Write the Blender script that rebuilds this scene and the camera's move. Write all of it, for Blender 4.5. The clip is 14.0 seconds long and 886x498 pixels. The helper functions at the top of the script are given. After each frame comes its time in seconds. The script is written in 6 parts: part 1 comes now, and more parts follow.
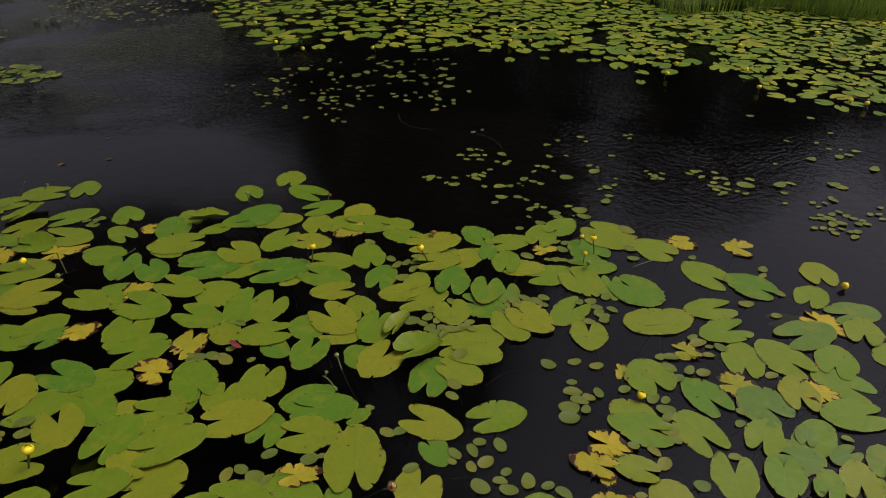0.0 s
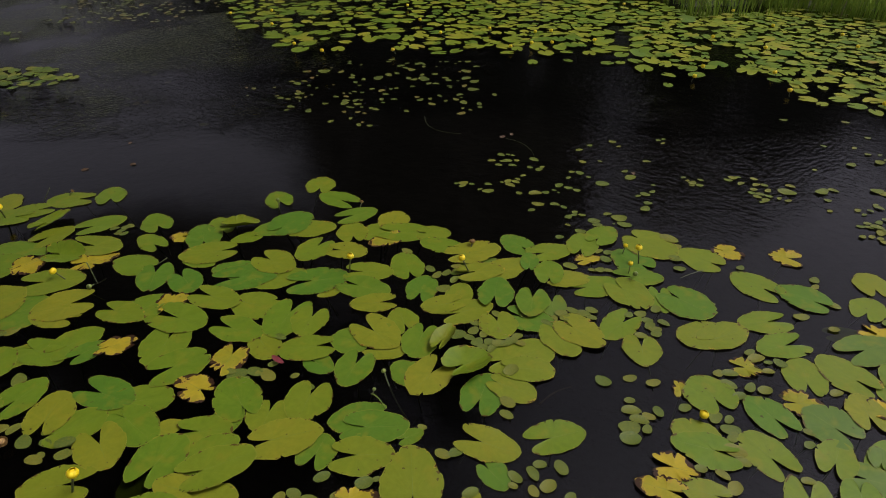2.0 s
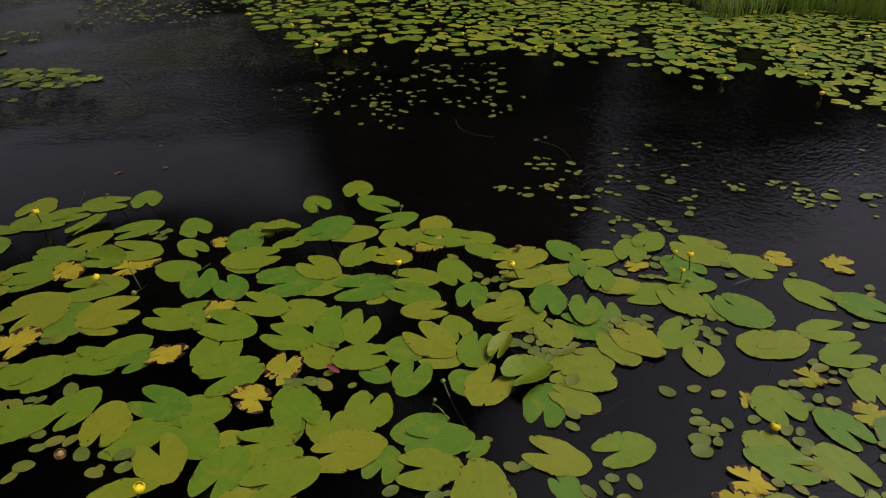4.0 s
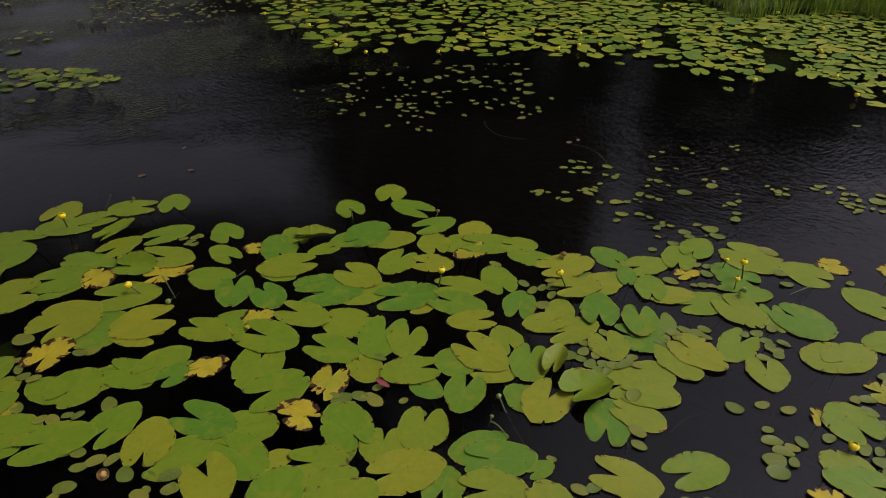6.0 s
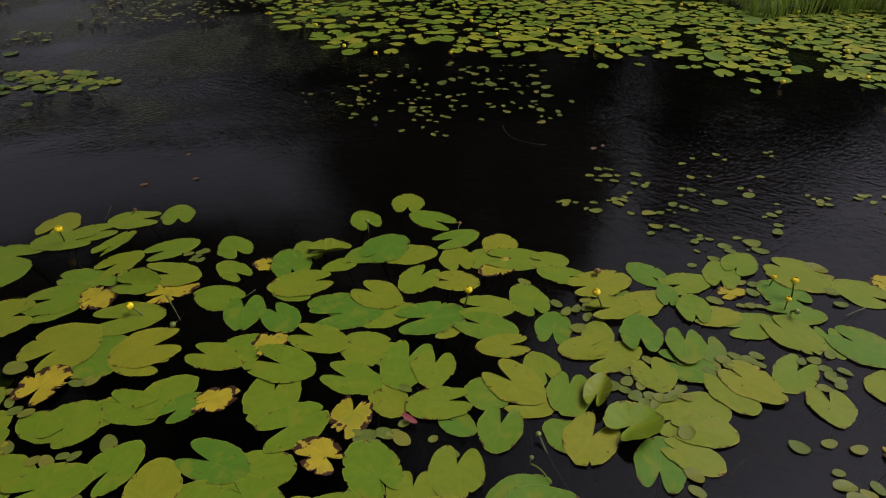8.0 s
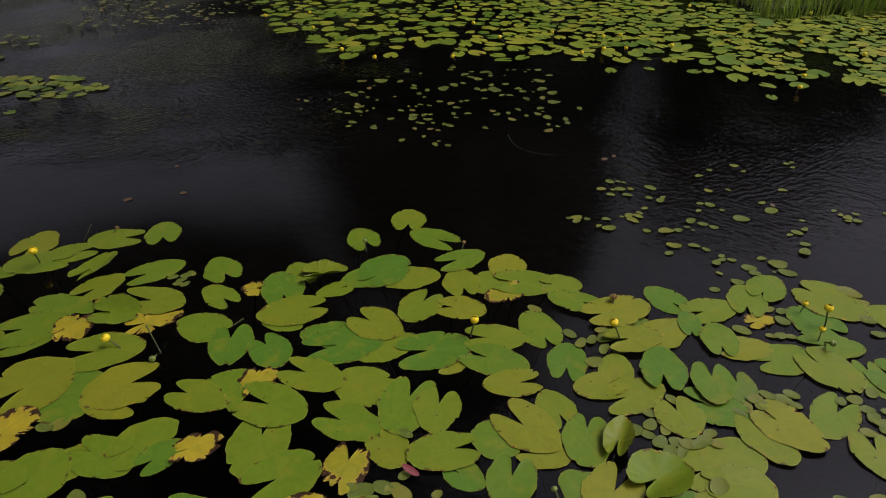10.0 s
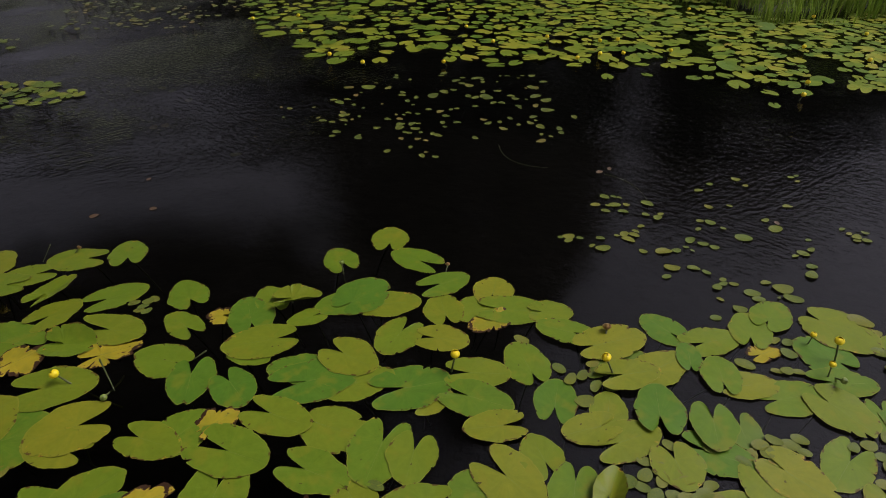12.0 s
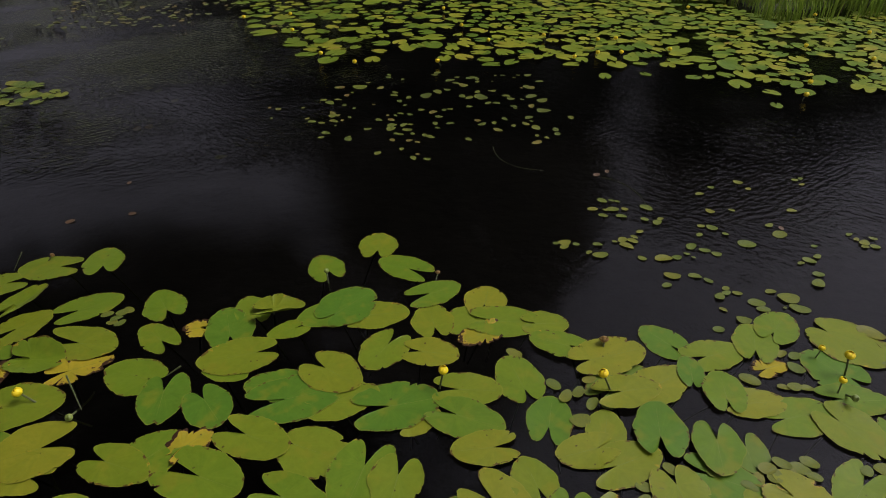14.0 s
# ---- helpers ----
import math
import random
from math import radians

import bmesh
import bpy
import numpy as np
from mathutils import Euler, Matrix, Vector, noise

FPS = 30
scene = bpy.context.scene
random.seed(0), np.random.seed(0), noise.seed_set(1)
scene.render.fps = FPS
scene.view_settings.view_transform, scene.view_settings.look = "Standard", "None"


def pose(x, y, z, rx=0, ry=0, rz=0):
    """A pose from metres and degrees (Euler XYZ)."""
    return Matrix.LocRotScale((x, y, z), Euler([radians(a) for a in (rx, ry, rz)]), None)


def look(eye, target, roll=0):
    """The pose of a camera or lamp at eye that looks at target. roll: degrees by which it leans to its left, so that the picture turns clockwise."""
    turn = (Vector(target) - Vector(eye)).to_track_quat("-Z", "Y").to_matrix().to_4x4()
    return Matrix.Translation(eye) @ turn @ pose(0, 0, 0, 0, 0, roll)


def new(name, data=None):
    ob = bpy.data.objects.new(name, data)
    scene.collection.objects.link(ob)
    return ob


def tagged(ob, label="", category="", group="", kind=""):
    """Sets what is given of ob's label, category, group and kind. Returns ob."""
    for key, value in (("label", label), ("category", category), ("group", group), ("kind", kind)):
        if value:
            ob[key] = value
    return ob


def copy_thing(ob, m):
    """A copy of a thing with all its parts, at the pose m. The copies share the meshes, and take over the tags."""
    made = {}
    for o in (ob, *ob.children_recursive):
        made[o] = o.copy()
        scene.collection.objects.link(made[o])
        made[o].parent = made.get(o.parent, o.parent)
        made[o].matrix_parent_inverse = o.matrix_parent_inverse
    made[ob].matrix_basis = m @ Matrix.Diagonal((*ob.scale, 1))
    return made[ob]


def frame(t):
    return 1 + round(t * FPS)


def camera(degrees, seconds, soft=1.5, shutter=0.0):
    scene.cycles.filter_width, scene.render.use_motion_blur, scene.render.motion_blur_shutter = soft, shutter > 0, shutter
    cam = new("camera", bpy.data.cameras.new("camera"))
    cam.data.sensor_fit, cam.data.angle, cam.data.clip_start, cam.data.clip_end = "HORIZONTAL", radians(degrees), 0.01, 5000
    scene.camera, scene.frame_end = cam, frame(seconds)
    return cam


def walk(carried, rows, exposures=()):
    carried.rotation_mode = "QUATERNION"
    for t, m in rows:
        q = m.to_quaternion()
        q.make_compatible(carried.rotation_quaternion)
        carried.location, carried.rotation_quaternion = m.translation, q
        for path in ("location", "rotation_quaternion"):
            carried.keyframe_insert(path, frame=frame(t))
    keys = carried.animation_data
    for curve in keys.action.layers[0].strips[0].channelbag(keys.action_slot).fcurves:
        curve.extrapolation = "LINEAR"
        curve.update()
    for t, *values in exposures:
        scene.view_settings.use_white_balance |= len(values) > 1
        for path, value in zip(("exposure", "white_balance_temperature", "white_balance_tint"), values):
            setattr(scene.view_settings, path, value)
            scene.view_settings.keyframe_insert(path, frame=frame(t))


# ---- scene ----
cam = camera(72.4, 14.0, soft=1.0)
PATH = [
    (0.0, (-0.140, 0.138, 2.112), (-0.142, 1.791, 0.987), -0.20),
    (0.5, (-0.196, 0.166, 2.101), (-0.199, 1.820, 0.976), -0.20),
    (1.0, (-0.247, 0.196, 2.097), (-0.252, 1.850, 0.972), -0.30),
    (1.5, (-0.307, 0.225, 2.102), (-0.312, 1.879, 0.977), -0.20),
    (2.0, (-0.374, 0.255, 2.103), (-0.379, 1.908, 0.978), -0.20),
    (2.5, (-0.439, 0.275, 2.099), (-0.444, 1.929, 0.974), -0.20),
    (3.0, (-0.517, 0.288, 2.105), (-0.520, 1.942, 0.980), -0.10),
    (5.5, (-0.834, 0.402, 2.074), (-0.839, 2.057, 0.951), -0.10),
    (6.0, (-0.900, 0.443, 2.059), (-0.905, 2.099, 0.936), -0.00),
    (6.5, (-0.969, 0.487, 2.040), (-0.975, 2.142, 0.917), -0.10),
    (7.0, (-1.014, 0.547, 2.025), (-1.020, 2.202, 0.902), -0.10),
    (7.5, (-1.026, 0.620, 2.008), (-1.033, 2.276, 0.886), -0.10),
    (8.0, (-1.031, 0.699, 1.994), (-1.039, 2.354, 0.872), -0.10),
    (10.5, (-1.049, 1.032, 1.952), (-1.058, 2.687, 0.830), -0.20),
    (11.0, (-1.024, 1.092, 1.949), (-1.031, 2.747, 0.825), -0.10),
    (11.5, (-0.985, 1.154, 1.940), (-0.994, 2.810, 0.818), -0.20),
    (12.0, (-0.958, 1.221, 1.930), (-0.965, 2.877, 0.809), -0.10),
    (12.5, (-0.939, 1.292, 1.925), (-0.947, 2.948, 0.804), -0.20),
    (13.0, (-0.936, 1.351, 1.913), (-0.941, 3.006, 0.791), -0.10),
    (13.5, (-0.927, 1.369, 1.895), (-0.930, 3.025, 0.774), -0.10),
    (14.0, (-0.912, 1.365, 1.881), (-0.915, 3.021, 0.759), -0.10),
]
walk(cam, [(t, look(eye, target, roll)) for t, eye, target, roll in PATH])

# ---- sky and sun: a bright overcast day ----
scene.view_settings.exposure = 0.55
SUN_EL, SUN_AZ = 60.0, 82.0
world = bpy.data.worlds.new("sky")
scene.world = world
world.use_nodes = True
wt = world.node_tree
sky = wt.nodes.new("ShaderNodeTexSky")
sky.sky_type, sky.sun_disc = "NISHITA", False
sky.sun_elevation, sky.sun_rotation = radians(SUN_EL), radians(SUN_AZ)
sky.air_density, sky.dust_density, sky.ozone_density = 1.0, 6.0, 1.0
cloud = wt.nodes.new("ShaderNodeHueSaturation")
cloud.inputs["Saturation"].default_value = 0.10
wt.links.new(sky.outputs[0], cloud.inputs["Color"])
# an overcast sky is brighter overhead than near the horizon: (1 + 2 sin elevation) / 3
way = wt.nodes.new("ShaderNodeTexCoord")
split = wt.nodes.new("ShaderNodeSeparateXYZ")
rise = wt.nodes.new("ShaderNodeMapRange")
rise.inputs["To Min"].default_value, rise.inputs["To Max"].default_value = 0.75, 1.25
veil = wt.nodes.new("ShaderNodeVectorMath")
veil.operation = "MULTIPLY"
wt.links.new(way.outputs["Generated"], split.inputs[0])
wt.links.new(split.outputs[2], rise.inputs[0])
wt.links.new(cloud.outputs[0], veil.inputs[0])
wt.links.new(rise.outputs[0], veil.inputs[1])
tint = wt.nodes.new("ShaderNodeVectorMath")
tint.operation = "MULTIPLY"
tint.inputs[1].default_value = (1.03, 0.975, 1.15)
wt.links.new(veil.outputs[0], tint.inputs[0])
wt.links.new(tint.outputs[0], wt.nodes["Background"].inputs[0])
wt.nodes["Background"].inputs[1].default_value = 0.074
sun = new("sun", bpy.data.lights.new("sun", "SUN"))
sun.data.energy, sun.data.angle, sun.data.color = 1.18, radians(24), (1.0, 0.97, 0.90)
sun.matrix_world = look((30 * math.sin(radians(SUN_AZ)), 30 * math.cos(radians(SUN_AZ)), 30 * math.tan(radians(SUN_EL))), (0, 0, 0))


# ---- materials ----
class Nodes:
    """A short way to write a node material."""

    def __init__(self, name, rough=0.5, spec=0.5):
        self.mat = bpy.data.materials.new(name)
        self.mat.use_nodes = True
        self.tree = self.mat.node_tree
        self.bsdf = self.tree.nodes["Principled BSDF"]
        self.bsdf.inputs["Roughness"].default_value = rough
        self.bsdf.inputs["Specular IOR Level"].default_value = spec

    def put(self, kind, **values):
        node = self.tree.nodes.new("ShaderNode" + kind)
        for key, value in values.items():
            if key == "operation":
                node.operation = value
            elif key == "blend":
                node.data_type, node.blend_type = "RGBA", value
            elif key == "attribute":
                node.attribute_name = value
            else:
                node.inputs[key.replace("_", " ")].default_value = value
        return node

    def link(self, a, b):
        self.tree.links.new(a, b)

    def noise(self, scale, detail=3.0, coords=None, rough=0.55):
        n = self.put("TexNoise", Scale=scale, Detail=detail, Roughness=rough)
        if coords:
            self.link(coords, n.inputs["Vector"])
        return n.outputs["Fac"]

    def math(self, op, a, b=None, clamp=False):
        n = self.put("Math", operation=op)
        n.use_clamp = clamp
        for i, v in enumerate((a, b)):
            if v is None:
                continue
            if isinstance(v, (int, float)):
                n.inputs[i].default_value = v
            else:
                self.link(v, n.inputs[i])
        return n.outputs[0]

    def step(self, v, low, high):
        n = self.put("MapRange", From_Min=low, From_Max=high)
        n.interpolation_type = "SMOOTHSTEP"
        self.link(v, n.inputs[0])
        return n.outputs[0]

    def ramp(self, v, stops):
        n = self.put("ValToRGB")
        e = n.color_ramp.elements
        while len(e) < len(stops):
            e.new(0.5)
        for el, (p, c) in zip(e, stops):
            el.position, el.color = p, (*c, 1)
        self.link(v, n.inputs[0])
        return n.outputs[0]

    def mix(self, f, a, b, blend="MIX"):
        n = self.put("Mix", blend=blend)
        for i, v in ((0, f), (6, a), (7, b)):
            if isinstance(v, tuple):
                n.inputs[i].default_value = (*v, 1)
            elif isinstance(v, (int, float)):
                n.inputs[i].default_value = v
            else:
                self.link(v, n.inputs[i])
        return n.outputs[2]

    def bump(self, height, strength, distance):
        n = self.put("Bump", Strength=strength, Distance=distance)
        self.link(height, n.inputs["Height"])
        self.link(n.outputs[0], self.bsdf.inputs["Normal"])

    def colour(self, c):
        if isinstance(c, tuple):
            self.bsdf.inputs["Base Color"].default_value = (*c, 1)
        else:
            self.link(c, self.bsdf.inputs["Base Color"])


def leaf_material(name, stops, edge, rot, spots=0.3, joined=False, gloss=0.42):
    """A waxy floating leaf: a tint for each leaf, blotches, veins, a browning rim and small spots."""
    m = Nodes(name, gloss, 0.16)
    obj = m.put("TexCoord").outputs["Object"]
    chance = m.put("NewGeometry").outputs["Random Per Island"] if joined else m.put("ObjectInfo").outputs["Random"]
    shift = m.put("VectorMath", operation="ADD")
    m.link(obj, shift.inputs[0])
    comb = m.put("CombineXYZ")
    m.link(m.math("MULTIPLY", chance, 37.0), comb.inputs[0])
    m.link(m.math("MULTIPLY", chance, 91.0), comb.inputs[1])
    m.link(comb.outputs[0], shift.inputs[1])
    at = shift.outputs[0]
    broad = m.noise(9.0, 3.0, at)
    c = m.ramp(m.math("ADD", m.math("MULTIPLY", chance, 0.8), m.math("MULTIPLY", m.math("SUBTRACT", broad, 0.4), 0.7)), stops)
    grain = m.noise(45.0, 4.0, at)
    c = m.mix(0.22, c, m.ramp(grain, [(0.25, (0.58, 0.62, 0.56)), (0.75, (1.30, 1.24, 1.2))]), "MULTIPLY")
    rim = m.put("Attribute", attribute="rim").outputs["Fac"]
    vein = m.put("Attribute", attribute="vein").outputs["Fac"]
    if not joined:
        fine = m.math("POWER", m.math("ABSOLUTE", m.math("SINE", m.math("MULTIPLY", vein, 17.0))), 14.0)
        fine = m.math("MULTIPLY", fine, m.math("SUBTRACT", 1.05, rim))
        c = m.mix(m.math("MULTIPLY", fine, 0.07), c, (0.22, 0.27, 0.06))
    ragged = m.math("ADD", rim, m.math("MULTIPLY", m.math("SUBTRACT", m.noise(20.0, 4.0, at), 0.5), 1.5))
    sector = m.noise(1.0, 2.0, None)
    fan = m.put("CombineXYZ")
    m.link(m.math("MULTIPLY", vein, 2.6), fan.inputs[0])
    m.link(m.math("MULTIPLY", chance, 50.0), fan.inputs[1])
    m.link(m.math("MULTIPLY", rim, 0.7), fan.inputs[2])
    m.link(fan.outputs[0], sector.node.inputs["Vector"])
    c = m.mix(0.28, c, m.ramp(sector, [(0.28, (0.74, 0.80, 0.70)), (0.5, (1, 1, 1)), (0.72, (1.30, 1.16, 1.05))]), "MULTIPLY")
    c = m.mix(m.math("MULTIPLY", m.step(rim, 0.955, 1.0), 0.45), c, (0.20, 0.19, 0.03))
    if not joined:
        # yellowing blotches, radial cracks at the rim and dark flecks
        ageing = m.step(m.noise(11.0, 2.0, at), 0.52, 0.70)
        c = m.mix(m.math("MULTIPLY", ageing, 0.42), c, (0.165, 0.155, 0.012))
        ray = m.put("CombineXYZ")
        m.link(m.math("MULTIPLY", vein, 11.0), ray.inputs[0])
        m.link(m.math("MULTIPLY", chance, 83.0), ray.inputs[1])
        m.link(m.math("MULTIPLY", rim, 1.5), ray.inputs[2])
        crack = m.math("MULTIPLY", m.step(m.noise(1.0, 1.0, ray.outputs[0]), 0.67, 0.70), m.step(m.math("ADD", rim, m.math("MULTIPLY", m.noise(8.0, 1.0, at), 0.5)), 1.19, 1.25))
        c = m.mix(m.math("MULTIPLY", crack, 0.85), c, (0.030, 0.018, 0.006))
        nick = m.math("MULTIPLY", m.step(m.noise(26.0, 4.0, at), 0.565, 0.60), m.step(m.math("ADD", rim, m.math("MULTIPLY", grain, 0.22)), 1.03, 1.07))
        c = m.mix(m.math("MULTIPLY", nick, 0.9), c, (0.065, 0.032, 0.010))
        fleck = m.math("MULTIPLY", m.step(m.noise(38.0, 1.0, at), 0.73, 0.76), m.step(m.noise(6.0, 1.0, at), 0.46, 0.56))
        c = m.mix(m.math("MULTIPLY", fleck, 0.85), c, (0.045, 0.028, 0.010))
    c = m.mix(m.math("MULTIPLY", m.step(ragged, edge, edge + 0.10), 0.9), c, (0.30, 0.21, 0.022))
    c = m.mix(m.math("MULTIPLY", m.step(ragged, rot, rot + 0.10), 1.0), c, (0.030, 0.013, 0.005))
    speck = m.step(m.noise(70.0, 2.0, at), 0.70, 0.76)
    c = m.mix(m.math("MULTIPLY", speck, spots), c, (0.09, 0.055, 0.012))
    m.colour(c)
    m.link(m.math("ADD", m.math("MULTIPLY", grain, 0.22), gloss - 0.1), m.bsdf.inputs["Roughness"])
    m.bump(m.math("ADD", m.noise(28.0, 3.0, at), m.math("MULTIPLY", grain, 0.25)), 0.22, 0.006)
    return m.mat


GREEN = [(0.0, (0.082, 0.142, 0.009)), (0.5, (0.099, 0.148, 0.009)), (1.0, (0.122, 0.154, 0.010))]
YELLOW = [(0.0, (0.108, 0.148, 0.009)), (0.5, (0.130, 0.154, 0.010)), (1.0, (0.168, 0.170, 0.012))]
DEEP = [(0.0, (0.058, 0.128, 0.011)), (0.5, (0.074, 0.136, 0.010)), (1.0, (0.092, 0.142, 0.010))]
BLUISH = [(0.0, (0.062, 0.116, 0.018)), (0.5, (0.074, 0.124, 0.017)), (1.0, (0.092, 0.132, 0.015))]
DECAY = [(0.0, (0.150, 0.165, 0.010)), (0.4, (0.235, 0.205, 0.012)), (1.0, (0.350, 0.255, 0.015))]
FIELD = [(0.0, (0.052, 0.100, 0.010)), (0.35, (0.100, 0.146, 0.012)), (0.62, (0.145, 0.172, 0.014)), (0.86, (0.200, 0.205, 0.018)), (1.0, (0.200, 0.130, 0.030))]
LEAF = {
    "n": leaf_material("leaf_green", GREEN, 1.19, 1.27),
    "y": leaf_material("leaf_yellow_green", YELLOW, 1.13, 1.20, 0.7),
    "g": leaf_material("leaf_deep_green", DEEP, 1.40, 1.5, 0.15),
    "b": leaf_material("leaf_bluish_green", BLUISH, 1.40, 1.5, 0.2),
    "d": leaf_material("leaf_decayed", DECAY, 0.74, 0.84, 0.9, gloss=0.6),
    "f": leaf_material("leaf_of_field", FIELD, 1.22, 1.32, 0.4),
}
FIELD_JOINED = leaf_material("leaves_of_field", FIELD, 1.24, 1.34, 0.4, joined=True)
SMALL = leaf_material("small_leaf", [(0.0, (0.070, 0.100, 0.018)), (0.5, (0.098, 0.116, 0.018)), (1.0, (0.142, 0.134, 0.020))], 1.3, 1.4, 0.5)
SMALL_JOINED = leaf_material("small_leaves", [(0.0, (0.055, 0.075, 0.016)), (0.6, (0.098, 0.110, 0.020)), (1.0, (0.150, 0.088, 0.030))], 1.25, 1.35, 0.5, joined=True)


def plain_material(name, a, b, scale, rough=0.6, relief=0.3, depth=0.003):
    m = Nodes(name, rough)
    obj = m.put("TexCoord").outputs["Object"]
    n = m.noise(scale, 4.0, obj)
    m.colour(m.ramp(n, [(0.3, a), (0.7, b)]))
    m.bump(n, relief, depth)
    return m.mat


RIB = plain_material("rib", (0.090, 0.130, 0.011), (0.118, 0.150, 0.014), 30, 0.6)
STEM = plain_material("stem", (0.045, 0.060, 0.016), (0.085, 0.095, 0.026), 40, 0.5)
PETAL = plain_material("petal", (0.72, 0.52, 0.010), (0.82, 0.66, 0.015), 60, 0.4)
BUD = plain_material("bud", (0.12, 0.17, 0.03), (0.20, 0.24, 0.04), 60, 0.5)
WITHERED = plain_material("withered", (0.38, 0.24, 0.06), (0.16, 0.08, 0.03), 80, 0.7)
TWIG = plain_material("twig", (0.05, 0.035, 0.022), (0.12, 0.09, 0.06), 25, 0.7)
BARK = plain_material("bark", (0.05, 0.04, 0.03), (0.13, 0.11, 0.09), 8, 0.85, 0.8, 0.02)
BROWN = plain_material("brown_leaf", (0.050, 0.026, 0.010), (0.10, 0.055, 0.018), 60, 0.6)
RED = plain_material("red_leaf", (0.17, 0.012, 0.016), (0.10, 0.010, 0.012), 50, 0.5)


def foliage_material(name, a, b, clear=0.0):
    m = Nodes(name, 0.6, 0.3)
    c = m.ramp(m.put("NewGeometry").outputs["Random Per Island"], [(0.0, a), (1.0, b)])
    m.colour(c)
    if clear:
        glow = m.put("BsdfTranslucent")
        both = m.put("MixShader", Fac=clear)
        m.link(c, glow.inputs["Color"])
        m.link(m.bsdf.outputs[0], both.inputs[1])
        m.link(glow.outputs[0], both.inputs[2])
        m.link(both.outputs[0], m.tree.nodes["Material Output"].inputs["Surface"])
    return m.mat


CROWN = foliage_material("crown", (0.008, 0.016, 0.006), (0.020, 0.034, 0.012))
NEEDLES = foliage_material("needles", (0.007, 0.015, 0.007), (0.017, 0.031, 0.012))
SEDGE = foliage_material("sedge", (0.115, 0.200, 0.020), (0.220, 0.290, 0.040), 0.45)
DRY = foliage_material("dry_sedge", (0.10, 0.08, 0.04), (0.22, 0.18, 0.09))


def water_material():
    """Dark peaty water: a mirror by its angle, with a brown tint on what lies just under it."""
    m = Nodes("peaty_water")
    t = m.tree
    t.nodes.remove(m.bsdf)
    pos = m.put("NewGeometry").outputs["Position"]

    def stretched(sx, sy, turn):
        mp = m.put("Mapping", Rotation=(0, 0, radians(turn)), Scale=(1 / sx, 1 / sy, 1))
        mp.vector_type = "TEXTURE"
        m.link(pos, mp.inputs[0])
        return mp.outputs[0]

    # wavelets that cross each other, a slow heave, and cat's-paws of wind that leave calm water between them
    one = m.noise(1.0, 1.0, stretched(11, 34, -38), 0.5)
    two = m.noise(1.0, 1.0, stretched(12, 36, 34), 0.5)
    three = m.noise(1.0, 1.0, stretched(14, 42, -8), 0.5)
    tiny = m.noise(1.0, 2.0, stretched(44, 80, 12), 0.5)
    slow = m.noise(1.0, 1.0, stretched(1.2, 2.0, 30), 0.5)
    wobble = m.math("MULTIPLY", m.math("SUBTRACT", m.noise(1.0, 2.0, stretched(0.8, 1.2, 10), 0.5), 0.5), 2.0)
    at = m.put("SeparateXYZ")
    m.link(pos, at.inputs[0])
    x, y = m.math("ADD", at.outputs[0], wobble), m.math("ADD", at.outputs[1], wobble)
    west = m.math("MULTIPLY", m.step(y, 4.5, 5.9), m.math("SUBTRACT", 1.0, m.math("MULTIPLY", m.step(x, -2.6, -1.2), 0.86)))
    east = m.math("MULTIPLY", m.step(x, -0.6, 0.5), m.step(y, 2.9, 4.2))
    paws = m.step(m.noise(1.0, 2.0, stretched(0.5, 0.8, 20), 0.5), 0.34, 0.62)
    turnabout = m.step(m.noise(1.0, 1.0, stretched(0.9, 1.1, 50), 0.5), 0.40, 0.60)
    force = m.math("MAXIMUM", m.math("MULTIPLY", west, 1.0), m.math("MULTIPLY", east, 0.22))
    force = m.math("MULTIPLY", force, m.math("ADD", m.math("MULTIPLY", paws, 0.7), 0.3))
    force = m.math("ADD", force, 0.012)
    crossing = m.math("ADD", m.math("MULTIPLY", one, turnabout), m.math("MULTIPLY", two, m.math("SUBTRACT", 1.0, turnabout)))
    small = m.math("ADD", m.math("ADD", m.math("MULTIPLY", crossing, 1.05), m.math("MULTIPLY", three, 0.40)), m.math("MULTIPLY", tiny, 0.08))
    h = m.math("ADD", m.math("MULTIPLY", small, force), m.math("MULTIPLY", slow, 0.12))
    b = m.put("Bump", Strength=1.0, Distance=RIPPLE)
    m.link(h, b.inputs["Height"])
    gloss = m.put("BsdfGlossy")
    m.link(m.math("SUBTRACT", 0.11, m.math("MULTIPLY", m.step(force, 0.05, 0.6), 0.09)), gloss.inputs["Roughness"])
    through_ = m.put("BsdfTransparent", Color=(0.27, 0.26, 0.235, 1))
    fres = m.put("Fresnel", IOR=1.333)
    mixed = m.put("MixShader")
    for n in (gloss, fres):
        m.link(b.outputs[0], n.inputs["Normal"])
    m.link(fres.outputs[0], mixed.inputs[0])
    m.link(through_.outputs[0], mixed.inputs[1])
    m.link(gloss.outputs[0], mixed.inputs[2])
    m.link(mixed.outputs[0], t.nodes["Material Output"].inputs["Surface"])
    return m.mat


RIPPLE = 0.020
WATER = water_material()


# ---- helpers for meshes ----
def mesh_of(name, verts, faces, material, rim=None, vein=None, smooth=True):
    me = bpy.data.meshes.new(name)
    me.from_pydata([tuple(v) for v in verts], [], faces)
    for key, values in (("rim", rim), ("vein", vein)):
        if values is not None:
            me.attributes.new(key, "FLOAT", "POINT").data.foreach_set("value", np.asarray(values, dtype=np.float32))
    me.materials.append(material)
    if smooth:
        me.polygons.foreach_set("use_smooth", [True] * len(me.polygons))
    me.update()
    return me


